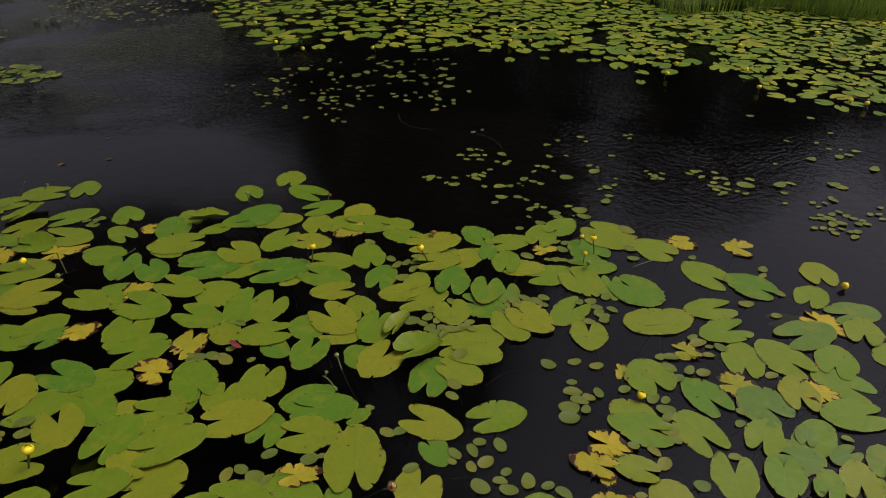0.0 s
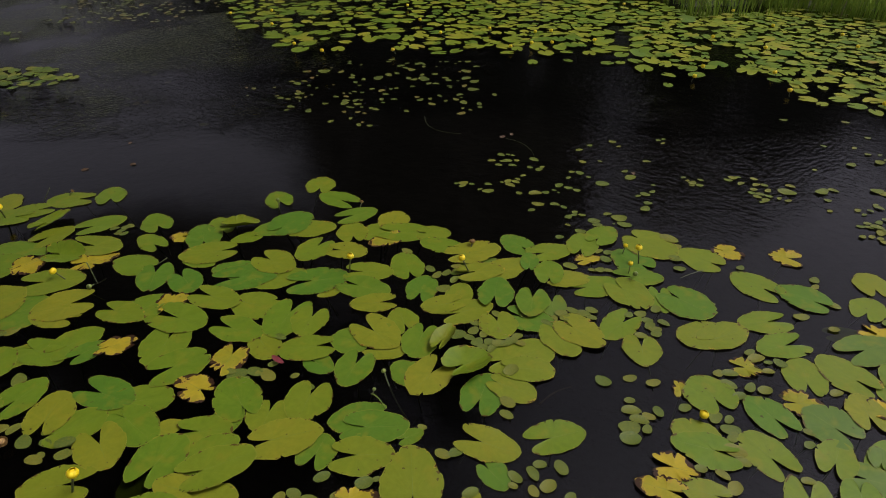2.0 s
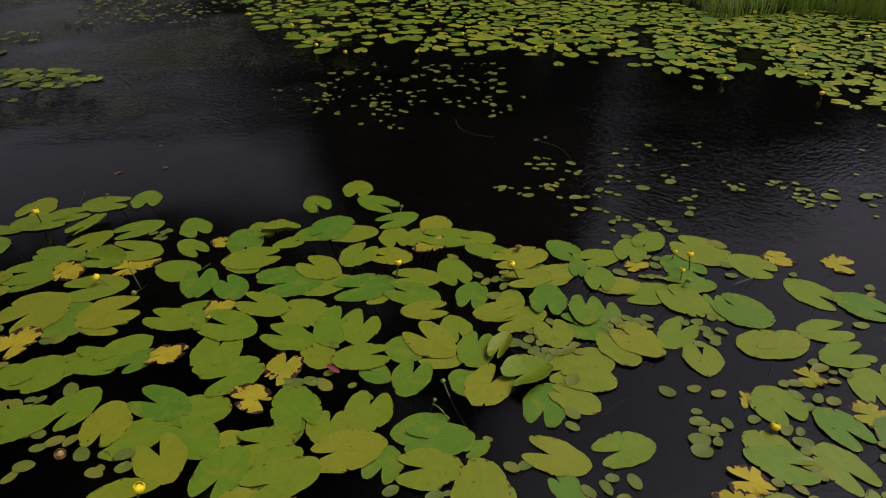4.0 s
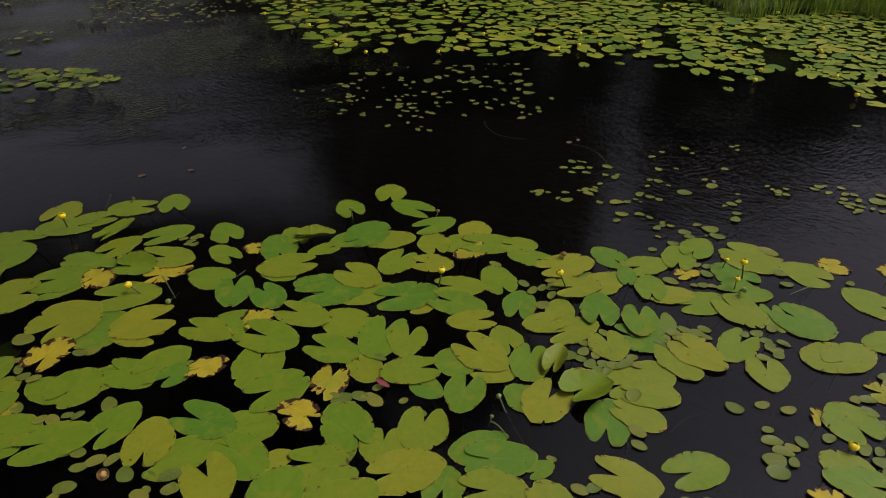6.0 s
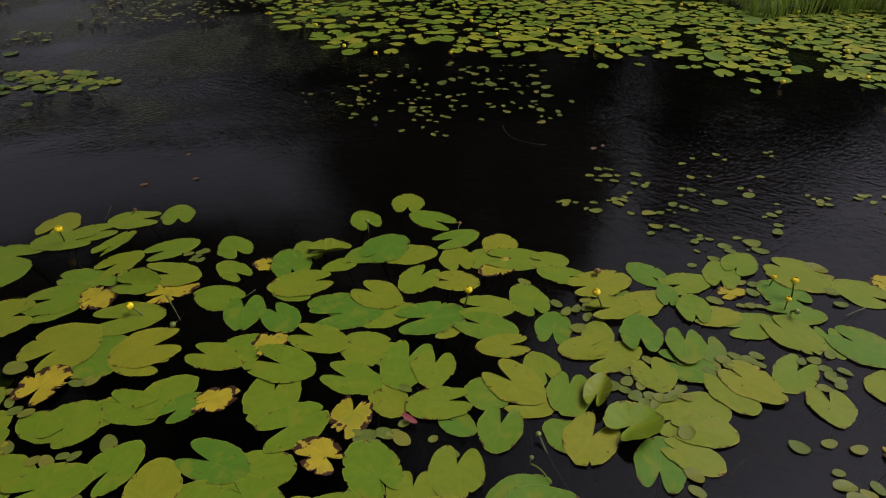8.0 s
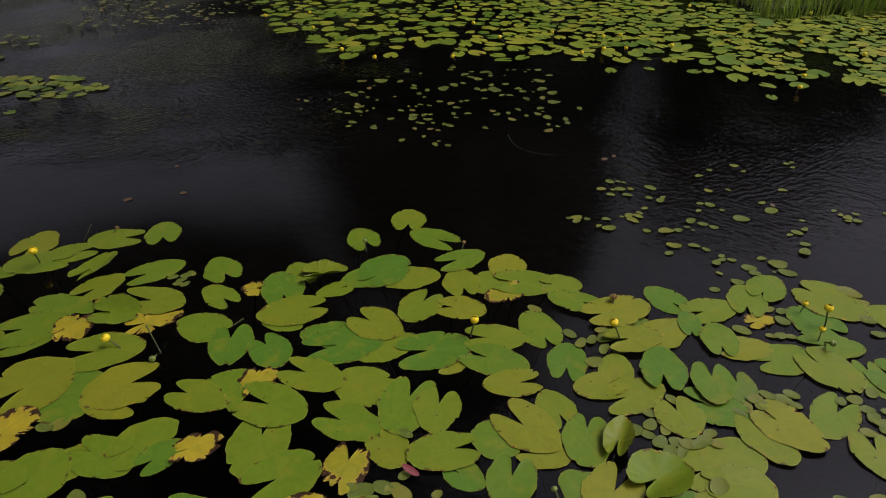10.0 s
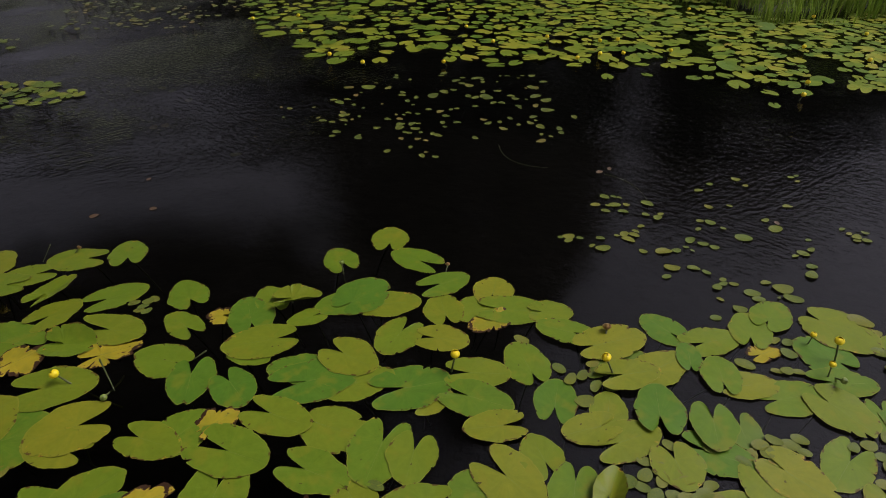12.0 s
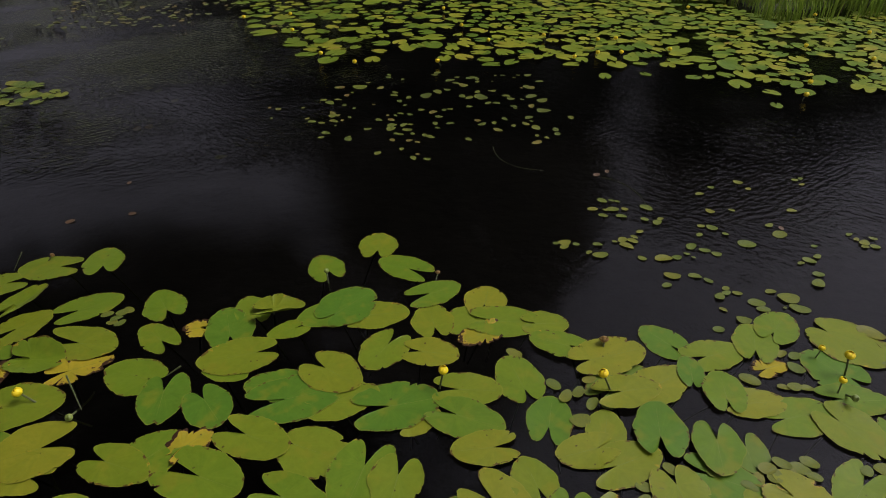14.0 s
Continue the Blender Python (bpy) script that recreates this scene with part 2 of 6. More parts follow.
def part(name, me, parent, label="", m=None):
    ob = new(name, me)
    ob.parent = parent
    if m is not None:
        ob.matrix_basis = m
    return tagged(ob, label)


def tube(points, radii, sides=7):
    """A closed tapering tube along points."""
    pts = [Vector(p) for p in points]
    verts, faces = [], []
    for i, p in enumerate(pts):
        d = (pts[min(i + 1, len(pts) - 1)] - pts[max(i - 1, 0)]).normalized()
        u = d.orthogonal().normalized()
        w = d.cross(u)
        for k in range(sides):
            a = 2 * math.pi * k / sides
            verts.append(p + radii[i] * (u * math.cos(a) + w * math.sin(a)))
    for i in range(len(pts) - 1):
        for k in range(sides):
            a, b = i * sides + k, i * sides + (k + 1) % sides
            faces.append((a, b, b + sides, a + sides))
    faces.append(tuple(range(sides))[::-1])
    faces.append(tuple(range((len(pts) - 1) * sides, len(pts) * sides)))
    return verts, faces


def bent(p, q, sag, n=6):
    """Points from p to q along a gentle bow."""
    p, q, sag = Vector(p), Vector(q), Vector(sag)
    return [p.lerp(q, i / n) + sag * (4 * (i / n) * (1 - i / n)) for i in range(n + 1)]


def blade_shape(rng, length, width, notch, kind, na=112, nr=6, wave=0.006, cup=0.0, tail=0.4):
    """The blade of a pond lily: an oval with a deep cleft behind the stalk, its tip along +x. The stalk meets it at the origin."""
    cx = (0.5 - tail) * length
    A, B = length / 2, width / 2
    amax = math.pi - notch
    bites = [(rng.uniform(-1, 1) * amax * 0.9, rng.uniform(0.010, 0.040), rng.uniform(0.03, 0.20)) for _ in range(rng.choice([1, 2, 3, 3]) if kind != "d" else rng.randint(3, 5))]
    ph = [rng.uniform(0, 6.28) for _ in range(5)]
    point = rng.uniform(0.0, 0.075)
    skew = rng.uniform(-0.05, 0.05)
    shoulder = rng.uniform(0.02, 0.11)
    rings = [0.0] + [((i + 1) / nr) ** 0.85 for i in range(nr)]
    outer, angles = [], []
    for k in range(na + 1):
        s = -1 + 2 * k / na
        a = amax * math.copysign(abs(s) ** 0.92, s)
        dx, dy = math.cos(a), math.sin(a)
        qa = (dx / A) ** 2 + (dy / B) ** 2
        qb = -2 * dx * cx / A ** 2
        qc = (cx / A) ** 2 - 1
        r = (-qb + math.sqrt(qb * qb - 4 * qa * qc)) / (2 * qa)
        u = abs(a) / amax
        r *= (1 - u ** 13) ** 0.5 if u < 1 else 0
        r *= 1 - shoulder * math.exp(-((abs(a) - 0.72) / 0.34) ** 2)
        r *= 1 + point * math.exp(-((a / 0.22) ** 2)) + skew * math.sin(a)
        r *= 1 + rng.uniform(-0.010, 0.010) + 0.016 * math.sin(4 * a + ph[0]) + 0.012 * math.sin(9 * a + ph[1]) + 0.008 * math.sin(19 * a + ph[2])
        if kind == "d":
            r *= 1 - 0.17 * max(0.0, math.sin(2.6 * a + ph[3]) + 0.7 * math.sin(7.3 * a + ph[4]) + 0.5 * math.sin(17 * a + ph[1]) - 0.3) ** 1.5
        for ba, bw, bd in bites:
            deep = bd * (1.6 if kind == "d" else 1.0)
            r *= 1 - deep * math.exp(-((a - ba) / (bw * (1.6 if kind == "d" else 1))) ** 2)
        outer.append(max(r, 0.02 * length))
        angles.append(a)
    ends = [(r * math.cos(a), r * math.sin(a)) for r, a in zip(outer, angles)]
    ahead = (1 - tail) * length / max(e[0] for e in ends)
    behind = tail * length / -min(e[0] for e in ends)
    across = width / (max(e[1] for e in ends) - min(e[1] for e in ends))
    verts, rim, vein = [(0, 0, 0)], [0.0], [0.0]
    for f in rings[1:]:
        for r, a in zip(outer, angles):
            x, y = f * r * math.cos(a), f * r * math.sin(a) * across
            x *= ahead if x > 0 else behind
            d = f * f
            z = wave * d * (math.sin(2 * a + ph[3]) + 0.7 * math.sin(3 * a + ph[4]) + 0.35 * math.sin(7 * a + ph[0])) + cup * d + 0.012 * abs(y) * (1 - f * 0.5) * (1 if f < 1 else 0.9)
            z += 0.05 * max(0.0, abs(a) - amax + 0.35) * f * length * 0.3
            verts.append((x, y, z))
            rim.append(f), vein.append(a)
    n = na + 1
    faces = [(0, 1 + k, 2 + k) for k in range(na)]
    for i in range(len(rings) - 2):
        b = 1 + i * n
        faces += [(b + k, b + n + k, b + n + k + 1, b + k + 1) for k in range(na)]
    last = 1 + (len(rings) - 2) * n
    under = len(verts)
    for drop, inner in ((0.0, 1.0), (0.0014, 0.996)):
        for k in range(n):
            x, y, z = verts[last + k]
            verts.append((x * inner, y * inner, z - drop))
            rim.append(1.0), vein.append(angles[k])
    faces += [(under + k, under + n + k, under + n + k + 1, under + k + 1) for k in range(na)]
    return verts, faces, rim, vein


RNG = random.Random(7)
PAD_WORDS = {
    "n": "broad green lily pad floating on dark water",
    "y": "yellowish green lily pad with a cleft and small brown spots",
    "g": "fresh deep green lily pad with a waxy surface",
    "b": "dull bluish green lily pad lying flat on water",
    "d": "decaying yellow lily pad with ragged brown edges",
}


def lily_pad(x, y, length, width, heading, z, kind="n", lift=0.0, notch=0.28, sunk=False, fold=0, tail=0.4):
    """A pond lily leaf whose stalk meets it at x, y: blade, midrib and the stalk down into the water."""
    rng = random.Random(round(x * 1000) * 7919 + round(y * 1000))
    thing = new("lily_pad")
    raised = lift > 0.01
    tilt = rng.uniform(1, 3) if raised else rng.uniform(-0.45, 0.45)
    side = rng.uniform(-2.0, 2.0) * (1 if raised else 0.25)
    turn = pose(0, 0, 0, 0, 0, heading)
    lean = pose(0, 0, 0, tilt, side, 0)
    thing.matrix_basis = Matrix.Translation((x, y, z)) @ lean @ turn
    v, f, rim, vein = blade_shape(rng, length, width, notch, kind, wave=0.005 if kind == "d" else 0.005 if raised else 0.0016, cup=0.001 if not raised else 0.012, tail=tail)
    if fold:
        side, most = math.copysign(1, fold), radians(abs(fold))
        curled = []
        for px, py, pz in v:
            s = py * side
            if s > 0:
                turnup = most * min(1.0, s / (width * 0.3))
                py, pz = side * s * math.cos(turnup * 0.8), pz + s * math.sin(turnup)
            curled.append((px, py, pz))
        v = curled
    part("blade", mesh_of("blade", v, f, LEAF[kind], rim, vein), thing)
    # midrib: a low ridge that follows the blade from the stalk towards the tip
    ridge, quads = [], []
    for i in range(6):
        px, py, pz = v[0] if i == 0 else v[1 + (i - 1) * 113 + 56]
        w = 0.0018 * (1 - i / 6.5)
        ridge += [(px, py - w, pz - 0.0008), (px, py, pz + 0.0007), (px, py + w, pz - 0.0008)]
        if i:
            b = 3 * i
            quads += [(b - 3, b, b + 1, b - 2), (b - 2, b + 1, b + 2, b - 1)]
    part("midrib", mesh_of("midrib", ridge, quads, RIB), thing)
    off = Vector((rng.uniform(-0.12, 0.12), rng.uniform(0.0, 0.14), -0.32))
    end = (lean @ turn).inverted() @ off
    v, f = tube(bent((0, 0, -0.001), end, (0, 0, 0.02)), [0.0045] * 4 + [0.004] * 3, 6)
    part("stem", mesh_of("stem", v, f, STEM), thing)
    words = PAD_WORDS[kind]
    if sunk:
        words = "dull green lily pad sunk just under the water"
    elif fold:
        words = "lily pad with one half curled up and over"
    elif raised:
        words = {"d": "withered yellow-brown lily pad held above the water", "y": "yellow-green lily pad tilted above the water on its stalk"}.get(kind, "green lily pad raised above the water on its stalk")
    return tagged(thing, words, "lily pad", "lily pads of the near bed")


def oval_mesh(rng, kind=SMALL, na=22, ratio=0.68, name="small_leaf"):
    """A small oval leaf, one metre long, with a slightly raised rim."""
    ph = [rng.uniform(0, 6.28) for _ in range(3)]
    verts, rim, vein = [(0, 0, 0)], [0.0], [0.0]
    for f in (0.5, 0.85, 1.0):
        for k in range(na):
            a = 2 * math.pi * k / na
            r = f * (1 + 0.03 * math.sin(3 * a + ph[0]) + 0.02 * math.sin(5 * a + ph[1]))
            verts.append((0.5 * r * math.cos(a), 0.5 * ratio * r * math.sin(a), 0.02 * f ** 4 + 0.03 * f * f * math.sin(2 * a + ph[2])))
            rim.append(f * 0.9), vein.append(a)
    for drop in (0.0, 0.015):
        for k in range(na):
            x, y, z = verts[1 + 2 * na + k]
            verts.append((x, y, z - drop))
            rim.append(0.9), vein.append(0)
    faces = [(0, 1 + k, 1 + (k + 1) % na) for k in range(na)]
    for i in (0, 1, 3):
        b = 1 + i * na
        faces += [(b + k, b + na + k, b + na + (k + 1) % na, b + (k + 1) % na) for k in range(na)]
    return mesh_of(name, verts, faces, kind, rim, vein)


OVALS = [oval_mesh(random.Random(50 + i), ratio=0.58 + 0.04 * i) for i in range(6)]
v, f = tube(bent((0, 0, -0.02), (0.1, 0.12, -0.5), (0.03, 0, 0)), [0.03] * 7, 5)
OVAL_STUB = mesh_of("stem", v, f, STEM)


def small_leaf(x, y, length, heading, z):
    rng = random.Random(round(x * 1000) * 31 + round(y * 1000))
    ob = new("small_floating_leaf", rng.choice(OVALS))
    ob.matrix_basis = Matrix.Translation((x, y, z)) @ pose(0, 0, 0, rng.uniform(-1, 1), rng.uniform(-1, 1), heading) @ Matrix.Scale(length, 4)
    part("stem", OVAL_STUB, ob)
    return tagged(ob, "small oval olive green leaf floating on water", "floating leaf", "small leaves between the lily pads")


FAR_BLADES = []
for i in range(10):
    g = random.Random(300 + i)
    v, f, rim, vein = blade_shape(g, 1.0, g.uniform(0.7, 0.95), g.uniform(0.03, 0.16), "n", na=30, nr=3, wave=0.012, cup=0.0)
    FAR_BLADES.append(mesh_of("far_blade", v, f, LEAF["f"], rim, vein))


FIELD_BLADES = []
for i in range(12):
    g = random.Random(340 + i)
    v, f, rim, vein = blade_shape(g, 1.0, g.uniform(0.7, 0.95), g.uniform(0.03, 0.16), "n", na=22, nr=2, wave=0.010, cup=0.0)
    FIELD_BLADES.append(mesh_of("field_blade", v, f, LEAF["f"], rim, vein))


def far_pad(x, y, length, heading, z):
    rng = random.Random(round(x * 1000) * 17 + round(y * 1000))
    ob = new("lily_pad", rng.choice(FAR_BLADES))
    ob.matrix_basis = Matrix.Translation((x, y, z + 0.012 * length)) @ pose(0, 0, 0, rng.uniform(-0.8, 1.6), rng.uniform(-1.2, 1.2), heading) @ Matrix.Scale(length * (0.86 if x < 0.5 else 0.95), 4)
    return tagged(ob, "green to yellowish lily pad of the far bed", "lily pad", "lily pads of the far bed")


# ---- flowers ----
def sphere_patch(r, a0, a1, t0, t1, bulge, na=6, nt=6):
    """A cupped sepal: a patch of a globe, rounded at its top."""
    verts, faces = [], []
    for j in range(nt + 1):
        t = t0 + (t1 - t0) * j / nt
        narrow = 1.0 if j < nt - 2 else (1 - ((j - nt + 2) / 2.2) ** 2)
        for i in range(na + 1):
            s = i / na - 0.5
            a = (a0 + a1) / 2 + (a1 - a0) * s * narrow
            rr = r * (1 + bulge * (1 - 4 * s * s))
            verts.append((rr * math.sin(t) * math.cos(a), rr * math.sin(t) * math.sin(a), r * 0.86 - rr * math.cos(t) * 0.92))
    n = na + 1
    for j in range(nt):
        faces += [(j * n + i, j * n + i + 1, (j + 1) * n + i + 1, (j + 1) * n + i) for i in range(na)]
    return verts, faces


def build_flower(material, open_, label, stem=0.30, r=0.0195):
    thing = new("pond_lily_flower")
    v, f = tube(bent((0, 0, 0.002), (0.02, 0.01, -stem), (0.012, 0, 0)), [0.0042] * 7, 7)
    part("stem", mesh_of("stem", v, f, STEM), thing, "green upright stalk")
    for k in range(5):
        a = 2 * math.pi * k / 5
        v, f = sphere_patch(r, a - 0.78, a + 0.78, 0.12, open_, 0.06)
        part("petal", mesh_of("petal", v, f, material), thing)
    v, f = tube([(0, 0, 0.004), (0, 0, r * 0.9), (0, 0, r * 1.25), (0, 0, r * 1.32)], [r * 0.3, r * 0.42, r * 0.62, r * 0.3], 12)
    part("disc", mesh_of("disc", v, f, material), thing, "flat centre of the flower")
    return tagged(thing, label, "water flower", "flowers of the pond lilies")


FLOWER = build_flower(PETAL, 2.7, "globe-shaped yellow pond lily flower on a stalk")
BUDDED = build_flower(BUD, 2.9, "closed green pond lily bud on a stalk", r=0.014)
FADED = build_flower(WITHERED, 1.8, "withered brownish pond lily flower on its stalk", r=0.020)
DISTANT = build_flower(PETAL, 2.7, "yellow pond lily flower among the far pads", stem=0.05, r=0.022)
FIRST = {"FLOWER": False, "BUDDED": False, "FADED": False, "DISTANT": False}


def flower(x, y, z, kind="FLOWER", tilt=0, turn=0, size=1.0):
    m = pose(x, y, z, tilt, 0, turn)
    base = {"FLOWER": FLOWER, "BUDDED": BUDDED, "FADED": FADED, "DISTANT": DISTANT}[kind]
    if not FIRST[kind]:
        FIRST[kind] = True
        base.matrix_basis = m @ Matrix.Scale(size, 4)
        return base
    ob = copy_thing(base, m)
    ob.scale = (size, size, size)
    return ob


# ---- ground, bottom and water ----
def shore(x):
    """How far ahead the far shore lies."""
    s = max(0.0, min(1.0, (3.05 - x) / 9.0))
    return 9.2 - 0.2 * max(0.0, min(1.0, (x - 4.3) / 0.8)) + 0.22 * math.sin(1.7 * x) + 0.12 * math.sin(4.1 * x + 1) + 26 * s ** 0.75


def ground_height(x, y):
    d = min(max(y - shore(x), -7 - y), 60)
    if x < -34:
        d = max(d, -34 - x)
    d = max(d, (-8.2 - x) - 0.9 * max(0.0, y - 3.0))
    if x > 18:
        d = max(d, x - 18)
    rise = 1 / (1 + math.exp(-d * 3.2))
    return -0.75 + 0.86 * rise + max(0, d) * 0.02 + 0.05 * noise.noise(Vector((x * 0.7, y * 0.7, 0)))


def build_ground():
    def axis(lo, hi, fine_lo, fine_hi, step):
        out, p = [], fine_lo
        while p <= fine_hi:
            out.append(p)
            p += step
        s = step
        while out[-1] < hi:
            s *= 1.35
            out.append(out[-1] + s)
        s, head = step, []
        p = fine_lo
        while p > lo:
            s *= 1.35
            p -= s
            head.append(p)
        return head[::-1] + out

    xs = axis(-900, 900, -9, 12, 0.35)
    ys = axis(-900, 900, -8, 16, 0.35)
    verts = [(x, y, ground_height(x, y)) for y in ys for x in xs]
    n = len(xs)
    faces = [(j * n + i, j * n + i + 1, (j + 1) * n + i + 1, (j + 1) * n + i) for j in range(len(ys) - 1) for i in range(n - 1)]
    m = Nodes("marsh_soil", 0.9)
    obj = m.put("TexCoord").outputs["Object"]
    z = m.put("SeparateXYZ")
    m.link(obj, z.inputs[0])
    wet = m.step(z.outputs[2], -0.05, 0.08)
    turf = m.ramp(m.noise(2.2, 5.0, obj), [(0.3, (0.035, 0.050, 0.014)), (0.7, (0.085, 0.095, 0.030))])
    mud = m.ramp(m.noise(5.0, 5.0, obj), [(0.3, (0.008, 0.0078, 0.0072)), (0.7, (0.018, 0.017, 0.015))])
    m.colour(m.mix(wet, mud, turf))
    m.bump(m.noise(9.0, 4.0, obj), 0.6, 0.05)
    tagged(new("ground", mesh_of("ground", verts, faces, m.mat)), "marshy bank and muddy pond bed", "ground", kind="structure")


build_ground()
me = mesh_of("water", [(-300, -60, 0), (120, -60, 0), (120, 300, 0), (-300, 300, 0)], [(0, 1, 2, 3)], WATER, smooth=False)
tagged(new("water", me), "dark still pond water with faint ripples", "water", kind="structure")


# ---- trees on the far shore ----
def tuft(verts, faces, c, size, rng, flat=1.0):
    """One small leafy spray: two crossed bent blades."""
    for _ in range(2):
        u = Vector((rng.gauss(0, 1), rng.gauss(0, 1), rng.gauss(0, 0.5) * flat)).normalized() * size
        w = u.orthogonal().normalized() * size * rng.uniform(0.35, 0.6)
        w.rotate(Euler((0, 0, rng.uniform(0, 6.28))))
        b = len(verts)
        verts += [c - u, c + w, c + u * 1.1, c - w]
        faces.append((b, b + 1, b + 2, b + 3))


def broad_tree(x, y, height, spread, seed, clumps=90, low=0.28):
    rng = random.Random(seed)
    base = ground_height(x, y)
    tree = new("tree")
    tree.matrix_basis = Matrix.Translation((x, y, base))
    top = Vector((rng.uniform(-0.6, 0.6), rng.uniform(-0.6, 0.6), height * 0.86))
    r0 = height * 0.018
    v, f = tube(bent((0, 0, -0.3), top, (rng.uniform(-0.3, 0.3), 0, 0), 8), [r0 * (1 - 0.1 * i) for i in range(9)], 9)
    trunk = part("trunk", mesh_of("trunk", v, f, BARK), tree)
    verts, faces = [], []
    for k in range(9):
        h = height * (low + 0.06 + 0.55 * k / 9)
        a = k * 2.4 + rng.uniform(-0.4, 0.4)
        reach = spread * (1.0 - 0.55 * k / 9) * rng.uniform(0.6, 0.9)
        p = top * (h / top.z)
        q = p + Vector((math.cos(a) * reach, math.sin(a) * reach, height * 0.12))
        lv, lf = tube(bent(p, q, (0, 0, -0.3), 4), [r0 * 0.4, r0 * 0.3, r0 * 0.22, r0 * 0.15, r0 * 0.08], 6)
        part("limb", mesh_of("limb", lv, lf, BARK), tree)
    for _ in range(clumps):
        s = rng.uniform(0, 1) ** 0.8
        h = height * (low + (1 - low) * s)
        wide = spread * math.sqrt(max(0.02, 1 - (2 * s - 0.75) ** 2 / 1.6))
        if s > 0.8:
            wide *= (1 - s) / 0.2 * 0.8 + 0.2
        a, r = rng.uniform(0, 6.28), rng.uniform(0.2, 1.0) * wide
        c = Vector((top.x * s + math.cos(a) * r, top.y * s + math.sin(a) * r, h))
        big = rng.uniform(0.5, 1.1) * spread * 0.22
        for _ in range(34):
            o = Vector((rng.gauss(0, 1), rng.gauss(0, 1), rng.gauss(0, 0.6))) * big * 0.6
            tuft(verts, faces, c + o, rng.uniform(0.14, 0.30), rng)
    part("crown", mesh_of("crown", verts, faces, CROWN, smooth=False), tree)
    return tagged(tree, "tall leafy tree on the shore, out of direct view", "tree", "trees on the far shore")


def conifer(x, y, height, spread, seed):
    rng = random.Random(seed)
    base = ground_height(x, y)
    tree = new("conifer")
    tree.matrix_basis = Matrix.Translation((x, y, base))
    v, f = tube([(0, 0, -0.3), (0, 0, height * 0.5), (0, 0, height)], [height * 0.016, height * 0.009, 0.02], 8)
    part("trunk", mesh_of("trunk", v, f, BARK), tree)
    verts, faces = [], []
    tiers = int(height * 2.4)
    for k in range(tiers):
        s = k / tiers
        h = height * (0.10 + 0.9 * s)
        reach = spread * (1 - s) ** 0.9 * rng.uniform(0.75, 1.1) + 0.15
        for j in range(7):
            a = j * 0.9 + k * 1.7 + rng.uniform(-0.3, 0.3)
            n = max(3, int(reach / 0.22))
            for i in range(n):
                d = reach * (i + 0.6) / n
                c = Vector((math.cos(a) * d, math.sin(a) * d, h - 0.22 * d + rng.gauss(0, 0.06)))
                tuft(verts, faces, c, 0.24, rng, 0.4)
    part("crown", mesh_of("crown", verts, faces, NEEDLES, smooth=False), tree)
    return tagged(tree, "tall dark spruce standing on the far shore", "tree", "trees on the far shore")


def sky_blocking_tree(x, y, seed, heart=(4.8, 0.6, 9.8), wide=(6.6, 6.4, 3.3), fork=(0.8, 0.2, 6.0)):
    """A broad tree added unseen on the near left shore; its crown high over the water blocks the sky."""
    rng = random.Random(seed)
    base = ground_height(x, y)
    tree = new("tree")
    tree.matrix_basis = Matrix.Translation((x, y, base))
    fork, heart = Vector(fork), Vector(heart)
    v, f = tube(bent((0, 0, -0.4), fork, (-0.3, 0, 0), 8), [0.42 - 0.02 * i for i in range(9)], 12)
    part("trunk", mesh_of("trunk", v, f, BARK), tree)
    for k in range(11):
        a = k * 2.4
        q = heart + Vector((math.cos(a) * 0.78 * wide[0], math.sin(a) * 0.7 * wide[1], rng.uniform(-0.4, 0.7) * wide[2]))
        v, f = tube(bent(fork, q, (0, 0, 1.6), 6), [0.22, 0.18, 0.15, 0.12, 0.09, 0.06, 0.03], 7)
        part("limb", mesh_of("limb", v, f, BARK), tree)
    verts, faces = [], []
    for _ in range(300):
        d = Vector((rng.gauss(0, 1), rng.gauss(0, 1), rng.gauss(0, 1))).normalized() * rng.uniform(0.2, 1.0) ** 0.5
        c = heart + Vector((d.x * wide[0], d.y * wide[1], d.z * wide[2]))
        for _ in range(44):
            o = Vector((rng.gauss(0, 0.45), rng.gauss(0, 0.45), rng.gauss(0, 0.28)))
            tuft(verts, faces, c + o, rng.uniform(0.10, 0.20), rng)
    part("crown", mesh_of("crown", verts, faces, CROWN, smooth=False), tree)
    return tagged(tree, "unseen leafy tree added over the pond to darken its reflections", "tree", "trees on the near shore")


def at_bearing(az, dist):
    return dist * math.sin(radians(az)), dist * math.cos(radians(az))


